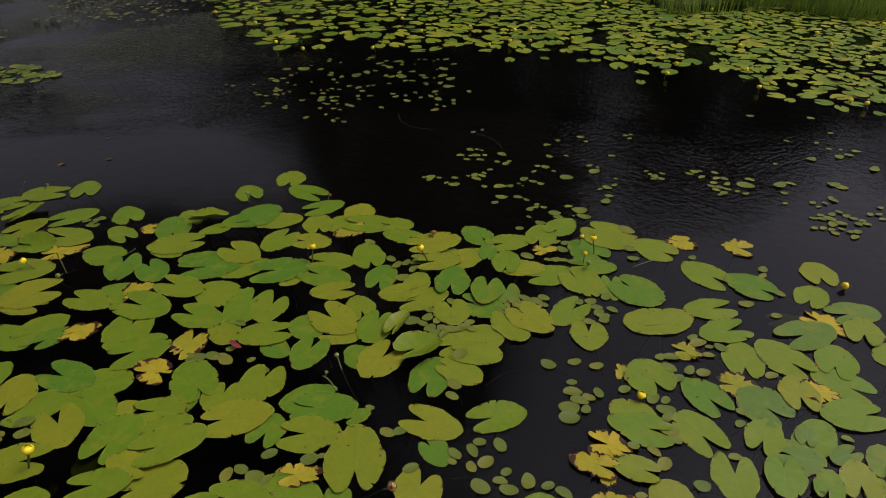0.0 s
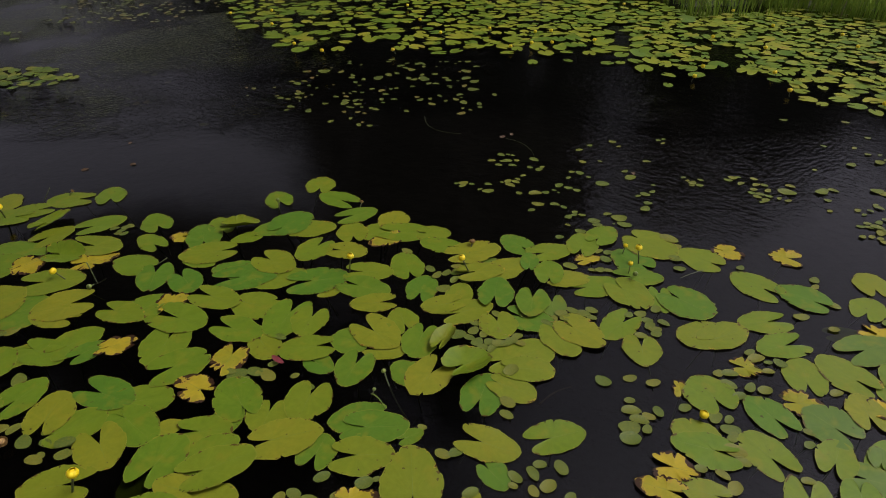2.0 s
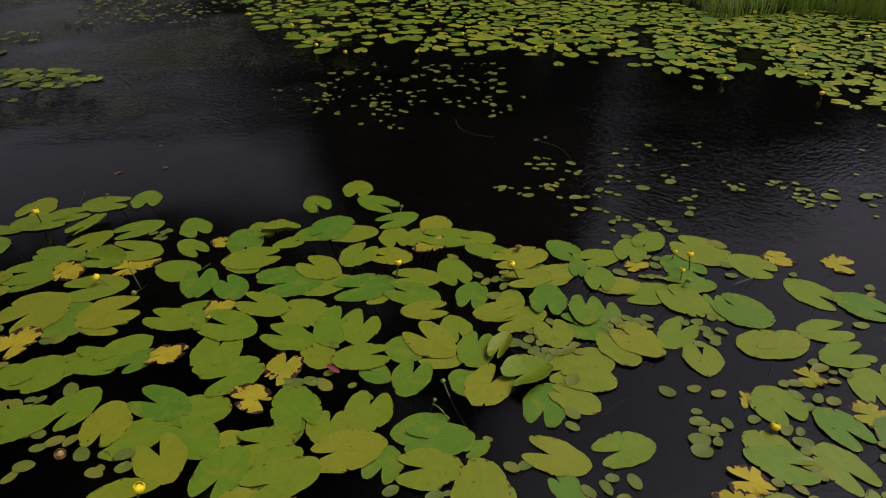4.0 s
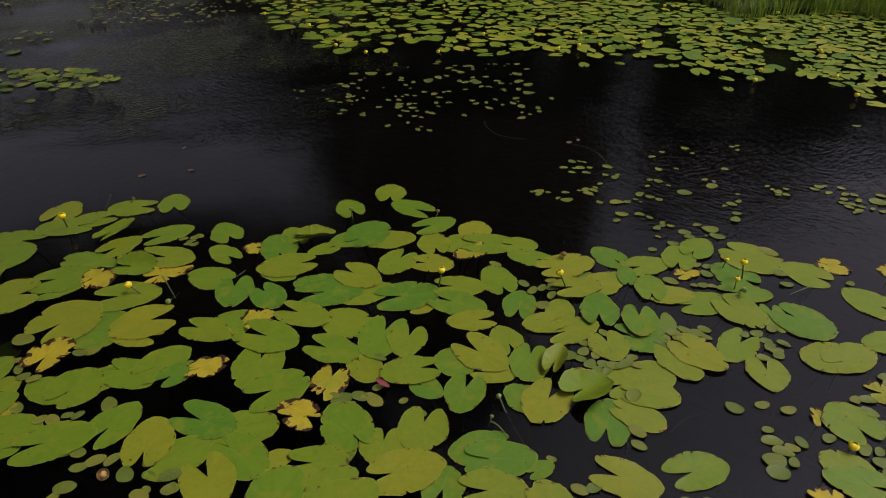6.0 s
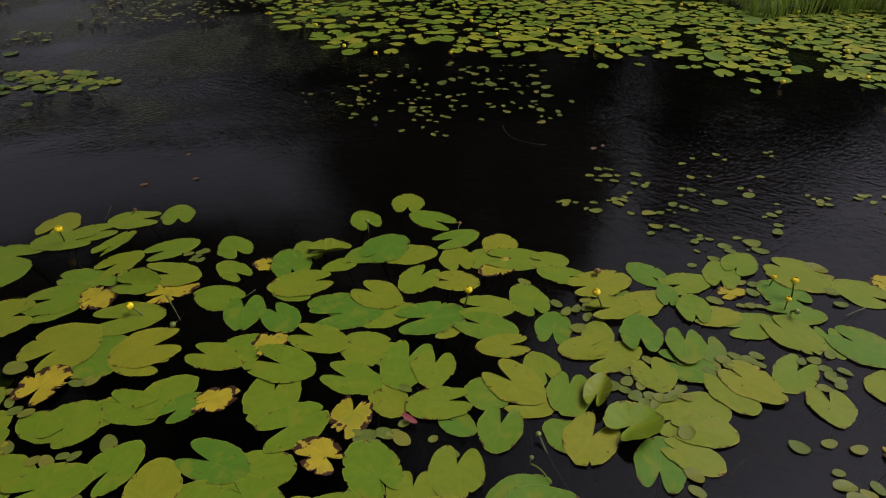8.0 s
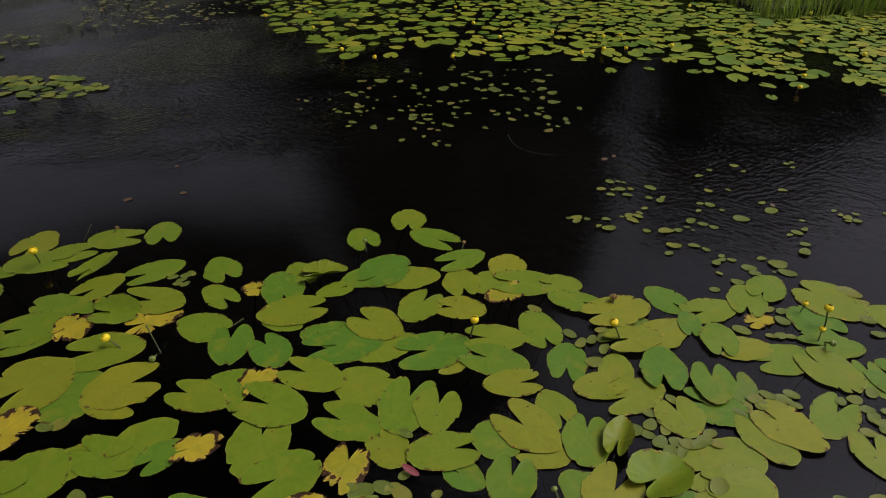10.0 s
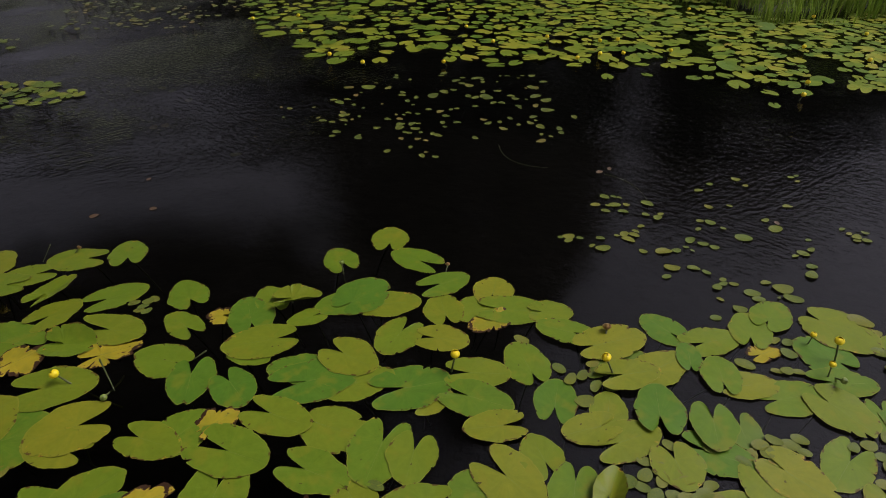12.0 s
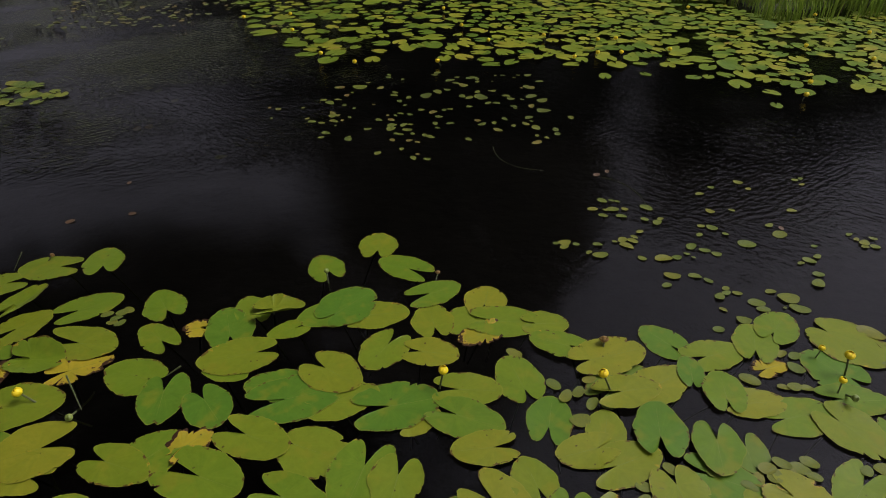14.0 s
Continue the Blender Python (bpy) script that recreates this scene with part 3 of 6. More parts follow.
for kind, az, dist, tall, wide, seed in (
    ("broad", -25.0, 46, 8.6, 3.8, 18), ("spruce", -21.5, 44, 11.8, 3.8, 19), ("broad", -18.5, 42, 12.5, 4.4, 20), ("broad", -15.5, 40, 15, 4.8, 1), ("spruce", -12.5, 34, 17, 4.2, 2), ("broad", -8, 33, 22, 4.6, 3), ("spruce", -3.5, 28, 28, 5.4, 4), ("broad", 0.5, 27, 31, 5.2, 5),
    ("spruce", 5.0, 29, 29, 4.6, 13), ("broad", 9.5, 33, 24, 3.6, 6), ("spruce", 13.2, 36, 23.0, 3.4, 14), ("broad", 20.6, 36, 18, 3.3, 7), ("broad", 25.5, 37, 17.5, 5.0, 8),
    ("spruce", 29.5, 34, 16.5, 4.2, 9), ("broad", 32.2, 36, 14.0, 2.3, 21), ("broad", 36.5, 35, 10.3, 3.0, 16), ("broad", 40.5, 35, 11.0, 3.8, 10), ("broad", 44.5, 36, 16, 3.4, 15), ("broad", 48, 38, 18, 5.0, 11), ("broad", 56, 40, 17, 6.0, 12)):
    px, py = at_bearing(az, dist)
    if kind == "spruce":
        conifer(px, py, tall, wide, seed)
    else:
        broad_tree(px, py, tall, wide, seed, clumps=330, low=0.12)
for k in range(44):
    az = -95 + k * 4.4 + (k * 37 % 11) * 0.25
    px, py = at_bearing(az, 70 + (k * 53 % 17))
    broad_tree(px, py, 7.5 + (k * 29 % 7) * 0.6, 5.5, 60 + k, clumps=60, low=0.08)
# unseen trees added close on the left, to hold sky light off the left pads
for px, py, tall, wide, seed in ((-11.5, 4.5, 18, 3.8, 201), (-12.5, 0.5, 20, 4.4, 202), (-14, -4, 19, 4.8, 203)):
    broad_tree(px, py, tall, wide, seed, clumps=170, low=0.15)
# added crowns out of view: they turn the left water's reflections dark
sky_blocking_tree(-10.0, 4.6, 301)
sky_blocking_tree(-17.0, 11.5, 302, (6.6, 2.8, 10.8), (6.6, 6.0, 3.4), (1.0, 0.2, 5.0))
sky_blocking_tree(-20.5, 15.5, 303, (11.5, 5.0, 15.3), (9.0, 7.0, 4.4), (2.5, 0.8, 8.0))


# ---- sedge on the far bank ----
def sedge_bed():
    rng = random.Random(11)
    for label, material, count, tall in (("tall green sedge growing along the marshy bank", SEDGE, 20000, 1.0), ("dry brown sedge stalks among the green", DRY, 900, 0.6)):
        verts, faces = [], []
        made = 0
        while made < count:
            x, y = rng.uniform(1.6, 12.0), rng.uniform(8.6, 12.5)
            edge = shore(x) - 0.15 if x > 2.95 else 9.95 + (2.95 - x) * 0.75
            clump = noise.noise(Vector((x * 1.3, y * 1.3, 3)))
            if y < edge + 0.25 * clump or clump < -0.28 or (3.5 < x < 4.4 and y < 9.75 and rng.random() < 0.85) or (x < 2.95 and rng.random() < 0.6):
                continue
            made += 1
            h = tall * rng.uniform(0.45, 1.05) * (0.75 + 0.5 * clump)
            a = rng.uniform(0, 6.28)
            lean = Vector((math.cos(a), math.sin(a), 0)) * h * rng.uniform(0.05, 0.45)
            w = Vector((-math.sin(a), math.cos(a), 0)) * rng.uniform(0.004, 0.008)
            p = Vector((x, y, max(-0.05, ground_height(x, y) - 0.02)))
            b = len(verts)
            for s, k in ((0, 1.0), (0.35, 0.95), (0.7, 0.7), (1.0, 0.1)):
                c = p + lean * s * s + Vector((0, 0, h * (s - 0.22 * s * s)))
                verts += [c - w * k, c + w * k]
            faces += [(b + i, b + i + 1, b + i + 3, b + i + 2) for i in (0, 2, 4)]
        name = "sedge" if material is SEDGE else "dry_sedge"
        tagged(new(name, mesh_of(name, verts, faces, material, smooth=False)), label, "sedge", kind="stuff")


sedge_bed()


# ---- the far bed of pads, past counting ----
EDGE = [(-4.0, 10.6), (-3.3, 8.8), (-2.6, 7.9), (-1.6, 7.65), (-0.4, 7.5), (0.9, 7.5), (1.5, 7.2), (2.0, 6.75), (2.8, 6.7), (3.2, 6.25), (3.6, 5.7), (4.4, 5.35), (9.0, 4.8)]


def bed_edge(x):
    for (x0, y0), (x1, y1) in zip(EDGE, EDGE[1:]):
        if x0 <= x <= x1:
            return y0 + (y1 - y0) * (x - x0) / (x1 - x0)
    return 99


def joined_pads(name, label, category, places, shapes, material):
    verts, faces, rim = [], [], []
    for x, y, z, size, turn, k, tilt in places:
        me = shapes[k]
        b = len(verts)
        ca, sa = math.cos(turn) * size, math.sin(turn) * size
        for v in me.vertices:
            q = v.co
            verts.append((x + q.x * ca - q.y * sa, y + q.x * sa + q.y * ca, z + (q.z + q.y * tilt) * size))
        faces += [tuple(b + i for i in p.vertices) for p in me.polygons]
        rim += [d.value for d in me.attributes["rim"].data]
    tagged(new(name, mesh_of(name, verts, faces, material, rim, [0.0] * len(rim))), label, category, kind="stuff")


def far_bed():
    rng = random.Random(23)
    places, kept = [], {}
    for _ in range(120000):
        x = rng.uniform(-4.0, 9.0)
        y = rng.uniform(4.9, 14.0)
        e = bed_edge(x)
        dense = noise.noise(Vector((x * 1.9, y * 2.6, 7)))
        if y < e + 0.05 or y > shore(x) + 0.1:
            continue
        deep = min(1.0, (y - e) / 0.9)
        if rng.random() > (0.05 if x < -0.6 and y < 9.3 else 0.45 if x < 0 else 0.9) * deep ** 1.5 or dense < (-0.36 if x > 1.5 else -0.46) + 0.14 * (1 - deep):
            continue
        size = rng.uniform(0.12, 0.29) * (0.64 if x > 3.9 else 0.84 if y > 8.5 or x > 2.0 else 1.0)
        key = (round(x / 0.3), round(y / 0.3))
        near = [q for i in (-1, 0, 1) for j in (-1, 0, 1) for q in kept.get((key[0] + i, key[1] + j), ())]
        room = 0.47 if x < -0.3 else 0.36 if x < 2.2 else 0.35
        if any((x - a) ** 2 + (y - b) ** 2 < (room * (size + c)) ** 2 for a, b, c in near):
            continue
        kept.setdefault(key, []).append((x, y, size))
        raised = rng.random() < 0.07
        places.append((x, y, 0.008 + 0.016 * rng.random() + (0.03 if raised else 0), size, rng.uniform(0, 6.28), rng.randrange(12), rng.uniform(-0.22, 0.22) if raised else rng.uniform(-0.035, 0.035)))
        if len(places) > 4600:
            break
    joined_pads("lily_pad_bed", "dense bed of green and yellowish lily pads", "lily pads", places, FIELD_BLADES, FIELD_JOINED)
    places = []
    for _ in range(1300):
        x, y = rng.uniform(-9, -2.6), rng.uniform(7.9, 13)
        if noise.noise(Vector((x * 0.8, y * 0.8, 2))) > (-0.10 if y > 8.9 else 0.28):
            places.append((x, y, 0.003, rng.uniform(0.04, 0.105), rng.uniform(0, 6.28), rng.randrange(6), 0.0))
    for _ in range(130):
        x, y = rng.uniform(-1.9, 0.3), rng.uniform(5.6, 7.2)
        if noise.noise(Vector((x * 1.6, y * 1.6, 5))) > 0.0:
            places.append((x, y, 0.003, rng.uniform(0.03, 0.09), rng.uniform(0, 6.28), rng.randrange(6), 0.0))
    places += [(x, y, 0.005, s, x * 40, int(y * 50) % 6, 0.0) for x, y, s in ((-1.77, 6.56, 0.063), (-1.76, 6.32, 0.051), (-1.83, 6.14, 0.069), (-1.78, 6.09, 0.049), (-2.02, 6.02, 0.049), (-1.97, 5.96, 0.068), (-1.89, 5.93, 0.058), (-2.10, 6.26, 0.040), (-2.30, 6.23, 0.060), (-2.38, 6.26, 0.040), (-2.31, 6.03, 0.039), (-1.68, 6.05, 0.044), (-1.39, 5.37, 0.062), (-1.22, 5.44, 0.049), (-1.13, 5.29, 0.070), (-1.10, 5.35, 0.035), (-1.03, 5.27, 0.053), (-1.28, 5.72, 0.047), (-1.06, 5.69, 0.056), (-1.11, 5.56, 0.046), (-1.17, 5.59, 0.055), (-1.23, 5.89, 0.077), (-1.18, 5.90, 0.048), (-1.44, 7.12, 0.056))]
    places += [(x, y, 0.005, s, x * 40, int(y * 50) % 6, 0.0) for x, y, s in ((-1.44, 7.05, 0.067), (-1.30, 6.99, 0.050), (-1.07, 6.55, 0.131), (-0.97, 6.65, 0.106), (-0.88, 6.70, 0.064), (-0.85, 6.96, 0.099), (-0.80, 6.88, 0.076), (-0.73, 6.82, 0.097), (-0.78, 7.05, 0.044), (-0.63, 7.04, 0.078), (-0.60, 6.92, 0.055), (-1.35, 6.56, 0.073), (-1.22, 6.50, 0.073), (-1.24, 6.32, 0.041), (-1.27, 6.13, 0.059), (-1.19, 6.11, 0.049), (-1.10, 6.21, 0.060), (-1.00, 6.16, 0.080), (-0.95, 6.06, 0.069), (-0.91, 6.21, 0.050), (-0.86, 6.23, 0.050), (-0.86, 5.92, 0.067), (-0.98, 5.92, 0.067), (-0.96, 5.83, 0.047))]
    places += [(x, y, 0.005, s, x * 40, int(y * 50) % 6, 0.0) for x, y, s in ((-0.58, 6.51, 0.151), (-0.53, 6.37, 0.072), (-0.49, 5.79, 0.085), (-0.51, 5.93, 0.058), (-0.42, 6.01, 0.068), (-0.64, 5.98, 0.058), (-0.61, 5.90, 0.077), (-0.26, 5.91, 0.077), (-0.19, 5.83, 0.095), (-0.22, 5.55, 0.091), (-0.04, 5.79, 0.076), (-0.04, 5.71, 0.065), (-0.20, 5.68, 0.047), (-0.08, 6.19, 0.120), (-0.22, 6.04, 0.078), (0.12, 6.04, 0.073), (-0.06, 6.43, 0.113), (-0.14, 6.53, 0.115), (-0.33, 6.47, 0.073), (-0.32, 6.29, 0.061), (-0.36, 5.87, 0.048))]
    places += [(x, y, -0.006, 0.09, x * 40, 3, 0.0) for x, y in ((-3.50, 6.71), (-3.62, 6.78), (-3.26, 6.46), (-3.33, 5.84), (-3.25, 5.88), (-2.51, 5.33), (-4.18, 6.02))]
    joined_pads("scattered_small_leaves", "scattered small olive and reddish leaves floating on water", "floating leaves", places, OVALS, SMALL_JOINED)


far_bed()

# ---- far pads along the edge of the bed ----
far_pad(-3.22, 9.44, 0.282, 152, 0.007)
far_pad(-3.26, 9.17, 0.210, 237, 0.013)
far_pad(-3.21, 8.95, 0.285, 7, 0.005)
far_pad(-3.04, 8.64, 0.353, 32, 0.004)
far_pad(-2.96, 9.07, 0.256, 97, 0.007)
far_pad(-2.97, 9.37, 0.296, 281, 0.012)
far_pad(-2.71, 9.23, 0.203, 307, 0.013)
far_pad(-2.71, 8.97, 0.206, 140, 0.014)
far_pad(-2.71, 8.69, 0.247, 174, 0.006)
far_pad(-2.60, 9.61, 0.337, 53, 0.016)
far_pad(-2.50, 9.68, 0.254, 293, 0.008)
far_pad(-2.35, 9.36, 0.329, 46, 0.013)
far_pad(-2.52, 9.98, 0.226, 342, 0.009)
far_pad(-2.26, 9.98, 0.348, 338, 0.007)
far_pad(-2.08, 9.46, 0.216, 151, 0.007)
far_pad(-2.32, 8.66, 0.246, 121, 0.015)
far_pad(-2.27, 8.84, 0.141, 78, 0.014)
far_pad(-2.07, 8.78, 0.280, 342, 0.009)
far_pad(-1.87, 8.80, 0.249, 153, 0.005)
far_pad(-1.69, 8.65, 0.200, 74, 0.006)
far_pad(-1.60, 9.25, 0.179, 263, 0.005)
far_pad(-1.44, 8.71, 0.108, 56, 0.013)
far_pad(-1.31, 8.92, 0.237, 36, 0.012)
far_pad(-1.34, 8.59, 0.168, 67, 0.004)
far_pad(-1.77, 8.44, 0.225, 154, 0.015)
far_pad(-1.62, 8.19, 0.249, 18, 0.007)
far_pad(-1.59, 7.90, 0.213, 152, 0.005)
far_pad(-1.86, 8.03, 0.158, 235, 0.015)
far_pad(-1.29, 8.05, 0.332, 264, 0.012)
far_pad(-2.61, 8.34, 0.208, 301, 0.013)
far_pad(-2.57, 8.15, 0.306, 358, 0.012)
far_pad(-2.41, 8.40, 0.224, 64, 0.014)
far_pad(-2.23, 8.25, 0.368, 253, 0.005)
far_pad(-2.04, 8.31, 0.252, 77, 0.012)
far_pad(-2.36, 8.09, 0.188, 312, 0.005)
far_pad(-2.32, 7.93, 0.214, 161, 0.012)
far_pad(-2.02, 7.93, 0.214, 179, 0.009)
far_pad(-2.34, 7.78, 0.280, 218, 0.010)
far_pad(-2.06, 7.80, 0.281, 54, 0.011)
far_pad(-2.09, 7.61, 0.275, 253, 0.006)
far_pad(-1.64, 7.56, 0.232, 93, 0.013)
far_pad(-1.22, 8.38, 0.239, 337, 0.010)
far_pad(-1.13, 8.13, 0.218, 313, 0.012)
far_pad(-1.04, 8.13, 0.327, 292, 0.015)
far_pad(-0.82, 8.13, 0.189, 284, 0.011)
far_pad(-0.88, 7.84, 0.211, 310, 0.005)
far_pad(-0.91, 7.64, 0.235, 273, 0.013)
far_pad(-0.66, 8.13, 0.276, 125, 0.015)
far_pad(-0.49, 7.86, 0.212, 255, 0.005)
far_pad(-0.42, 8.02, 0.144, 225, 0.008)
far_pad(-0.49, 7.61, 0.206, 326, 0.005)
far_pad(-0.42, 7.43, 0.229, 183, 0.007)
far_pad(-1.21, 9.42, 0.298, 89, 0.006)
far_pad(-1.08, 8.92, 0.315, 92, 0.009)
far_pad(-0.22, 7.49, 0.217, 227, 0.015)
far_pad(-0.05, 7.71, 0.194, 21, 0.014)
far_pad(-0.15, 8.12, 0.247, 183, 0.015)
far_pad(-0.31, 7.78, 0.140, 97, 0.010)
far_pad(0.17, 7.93, 0.171, 110, 0.010)
far_pad(0.38, 7.42, 0.202, 180, 0.011)
far_pad(0.50, 7.58, 0.205, 87, 0.006)
far_pad(0.81, 7.41, 0.242, 273, 0.013)
far_pad(0.65, 7.95, 0.185, 209, 0.009)
far_pad(0.76, 7.77, 0.182, 54, 0.010)
far_pad(1.08, 7.46, 0.162, 190, 0.006)
far_pad(1.17, 7.74, 0.237, 274, 0.016)
far_pad(1.32, 7.38, 0.201, 77, 0.011)
far_pad(1.45, 7.57, 0.137, 173, 0.005)
far_pad(1.60, 7.59, 0.151, 319, 0.012)
far_pad(0.62, 7.04, 0.174, 81, 0.012)
far_pad(1.03, 7.14, 0.130, 298, 0.005)
far_pad(1.94, 7.68, 0.111, 62, 0.005)
far_pad(1.46, 7.03, 0.167, 203, 0.010)
far_pad(1.60, 7.05, 0.142, 238, 0.008)
far_pad(1.78, 7.07, 0.194, 118, 0.013)
far_pad(1.93, 7.35, 0.267, 296, 0.014)
far_pad(1.80, 6.80, 0.262, 79, 0.013)
far_pad(2.15, 7.28, 0.199, 101, 0.012)
far_pad(2.00, 6.62, 0.171, 310, 0.007)
far_pad(1.91, 6.30, 0.141, 259, 0.009)
far_pad(2.30, 6.60, 0.219, 44, 0.008)
far_pad(2.27, 6.80, 0.250, 41, 0.015)
far_pad(2.88, 6.71, 0.309, 52, 0.011)
far_pad(3.07, 6.43, 0.179, 125, 0.005)
far_pad(3.34, 6.43, 0.179, 360, 0.008)
far_pad(3.21, 6.25, 0.233, 90, 0.010)
far_pad(3.18, 6.11, 0.171, 130, 0.005)
far_pad(3.11, 5.89, 0.177, 333, 0.008)
far_pad(3.43, 6.20, 0.139, 259, 0.012)
far_pad(3.19, 5.75, 0.141, 34, 0.008)
far_pad(3.39, 5.85, 0.209, 3, 0.015)
far_pad(3.51, 5.98, 0.191, 345, 0.005)
far_pad(3.47, 5.69, 0.183, 332, 0.013)
far_pad(3.64, 6.08, 0.227, 261, 0.006)
far_pad(3.84, 6.28, 0.234, 334, 0.007)
far_pad(3.70, 5.82, 0.219, 33, 0.011)
far_pad(3.58, 5.55, 0.169, 261, 0.010)
far_pad(3.76, 5.63, 0.181, 151, 0.015)
far_pad(3.88, 5.90, 0.200, 108, 0.007)
far_pad(3.94, 6.11, 0.160, 109, 0.006)
far_pad(4.12, 6.02, 0.181, 216, 0.005)
far_pad(4.12, 5.83, 0.165, 87, 0.015)
far_pad(3.86, 5.41, 0.124, 99, 0.004)
far_pad(-5.66, 6.85, 0.194, 194, 0.015)
far_pad(-5.48, 6.81, 0.193, 94, 0.006)
far_pad(-5.32, 6.79, 0.192, 255, 0.013)
far_pad(-5.19, 6.83, 0.193, 25, 0.016)
far_pad(-5.05, 6.79, 0.203, 131, 0.011)
far_pad(-4.78, 6.85, 0.228, 290, 0.010)
far_pad(-4.65, 6.81, 0.192, 209, 0.011)
far_pad(-5.37, 6.66, 0.189, 160, 0.006)
far_pad(-5.14, 6.63, 0.188, 27, 0.011)
far_pad(-4.91, 6.57, 0.187, 244, 0.014)
far_pad(-4.81, 6.66, 0.167, 174, 0.014)
far_pad(-4.61, 6.61, 0.187, 276, 0.008)
far_pad(-4.39, 6.52, 0.163, 105, 0.006)
far_pad(-4.30, 6.57, 0.165, 286, 0.014)
far_pad(-5.30, 6.40, 0.182, 146, 0.016)
far_pad(-5.16, 6.40, 0.182, 52, 0.008)
far_pad(-4.93, 6.40, 0.182, 247, 0.012)
far_pad(-4.72, 6.37, 0.160, 343, 0.010)
far_pad(-4.58, 6.32, 0.159, 3, 0.014)
far_pad(-4.76, 6.24, 0.126, 48, 0.013)
far_pad(-4.83, 5.96, 0.131, 339, 0.005)
far_pad(-5.23, 6.24, 0.157, 11, 0.009)
far_pad(-4.42, 6.40, 0.139, 245, 0.007)
far_pad(-4.40, 6.66, 0.144, 133, 0.009)
far_pad(-5.50, 6.51, 0.187, 333, 0.011)
far_pad(-4.57, 6.58, 0.204, 332, 0.003)
far_pad(-4.81, 6.73, 0.196, 194, 0.008)
far_pad(-5.12, 6.62, 0.124, 143, 0.005)
far_pad(-4.75, 6.43, 0.184, 36, 0.004)
far_pad(-5.24, 6.58, 0.100, 2, 0.005)
far_pad(-4.90, 6.88, 0.196, 148, 0.006)
far_pad(-4.84, 6.85, 0.169, 93, 0.011)
far_pad(-5.31, 6.39, 0.198, 152, 0.003)
far_pad(-5.65, 6.87, 0.129, 169, 0.006)
far_pad(-5.08, 6.62, 0.175, 173, 0.004)
far_pad(-5.29, 6.79, 0.177, 94, 0.007)
far_pad(-5.10, 6.56, 0.207, 11, 0.012)
far_pad(-5.34, 6.82, 0.160, 214, 0.006)
far_pad(-5.11, 6.62, 0.105, 92, 0.009)
far_pad(-4.81, 6.55, 0.127, 236, 0.006)
far_pad(-5.37, 6.85, 0.185, 55, 0.008)
far_pad(-4.97, 6.43, 0.133, 221, 0.012)
far_pad(-4.70, 6.66, 0.167, 75, 0.006)
far_pad(-4.58, 6.44, 0.134, 162, 0.006)
far_pad(-4.88, 6.36, 0.179, 158, 0.012)
far_pad(-4.97, 6.66, 0.209, 273, 0.011)
far_pad(-4.44, 6.57, 0.138, 128, 0.007)
far_pad(-5.20, 6.68, 0.201, 16, 0.010)
far_pad(-5.22, 6.77, 0.208, 288, 0.012)
far_pad(-5.49, 6.50, 0.112, 222, 0.006)
far_pad(-6.13, 7.57, 0.187, 166, 0.005)
far_pad(-5.90, 7.53, 0.210, 280, 0.012)
far_pad(-5.79, 8.05, 0.145, 251, 0.014)
far_pad(-6.07, 8.36, 0.150, 299, 0.011)
far_pad(-6.17, 8.10, 0.132, 191, 0.013)

# ---- flowers ----
flower(-2.599, 3.039, 0.050, "FLOWER", 40, 282, 1.00)
flower(-0.915, 3.104, 0.100, "FLOWER", 0, 138, 1.00)
flower(-0.270, 3.089, 0.100, "FLOWER", 20, 290, 1.00)
flower(0.762, 3.187, 0.100, "FLOWER", 0, 335, 1.00)
flower(0.719, 3.289, 0.050, "FLOWER", 0, 182, 0.70)
flower(0.697, 3.090, 0.060, "FLOWER", 0, 242, 0.75)
flower(0.707, 3.017, 0.050, "BUDDED", 50, 357, 1.00)
flower(0.745, 2.016, 0.020, "FLOWER", 10, 125, 1.00)
flower(2.117, 2.834, 0.020, "FLOWER", 60, 318, 1.00)
flower(-1.780, 1.660, 0.110, "FLOWER", 15, 122, 1.10)
flower(-3.287, 3.674, 0.100, "FLOWER", 20, 54, 1.10)
flower(-1.507, 3.841, 0.060, "BUDDED", 0, 287, 0.90)
flower(-0.204, 3.349, 0.040, "FADED", 30, 183, 1.00)
flower(-0.350, 1.556, 0.030, "FADED", 40, 81, 1.00)
flower(-2.220, 1.881, 0.030, "FADED", 50, 59, 1.10)
flower(-2.370, 2.950, 0.020, "BUDDED", 60, 20, 1.00)
flower(-0.698, 2.180, 0.010, "BUDDED", 30, 160, 0.60)
flower(-0.656, 2.273, 0.030, "BUDDED", 60, 216, 0.80)
flower(-0.944, 3.885, 0.020, "FADED", 60, 177, 0.60)
flower(-3.017, 4.031, 0.030, "FADED", 40, 129, 0.60)
flower(-3.401, 9.216, 0.035, "DISTANT", 3, 315, 1.00)
flower(-2.852, 9.380, 0.035, "DISTANT", 27, 212, 1.00)
flower(-2.669, 8.601, 0.035, "DISTANT", 24, 183, 1.00)
flower(-2.183, 7.671, 0.035, "DISTANT", 18, 174, 1.00)
flower(-1.800, 7.404, 0.035, "DISTANT", 28, 358, 1.00)
flower(-0.972, 7.418, 0.035, "DISTANT", 15, 325, 1.00)
flower(-0.409, 8.171, 0.035, "DISTANT", 39, 265, 1.00)
flower(-0.916, 9.677, 0.035, "DISTANT", 9, 28, 1.00)
flower(-0.700, 8.821, 0.035, "DISTANT", 21, 344, 1.00)
flower(0.217, 8.360, 0.035, "DISTANT", 7, 262, 1.00)
flower(0.417, 7.545, 0.035, "DISTANT", 11, 278, 1.00)
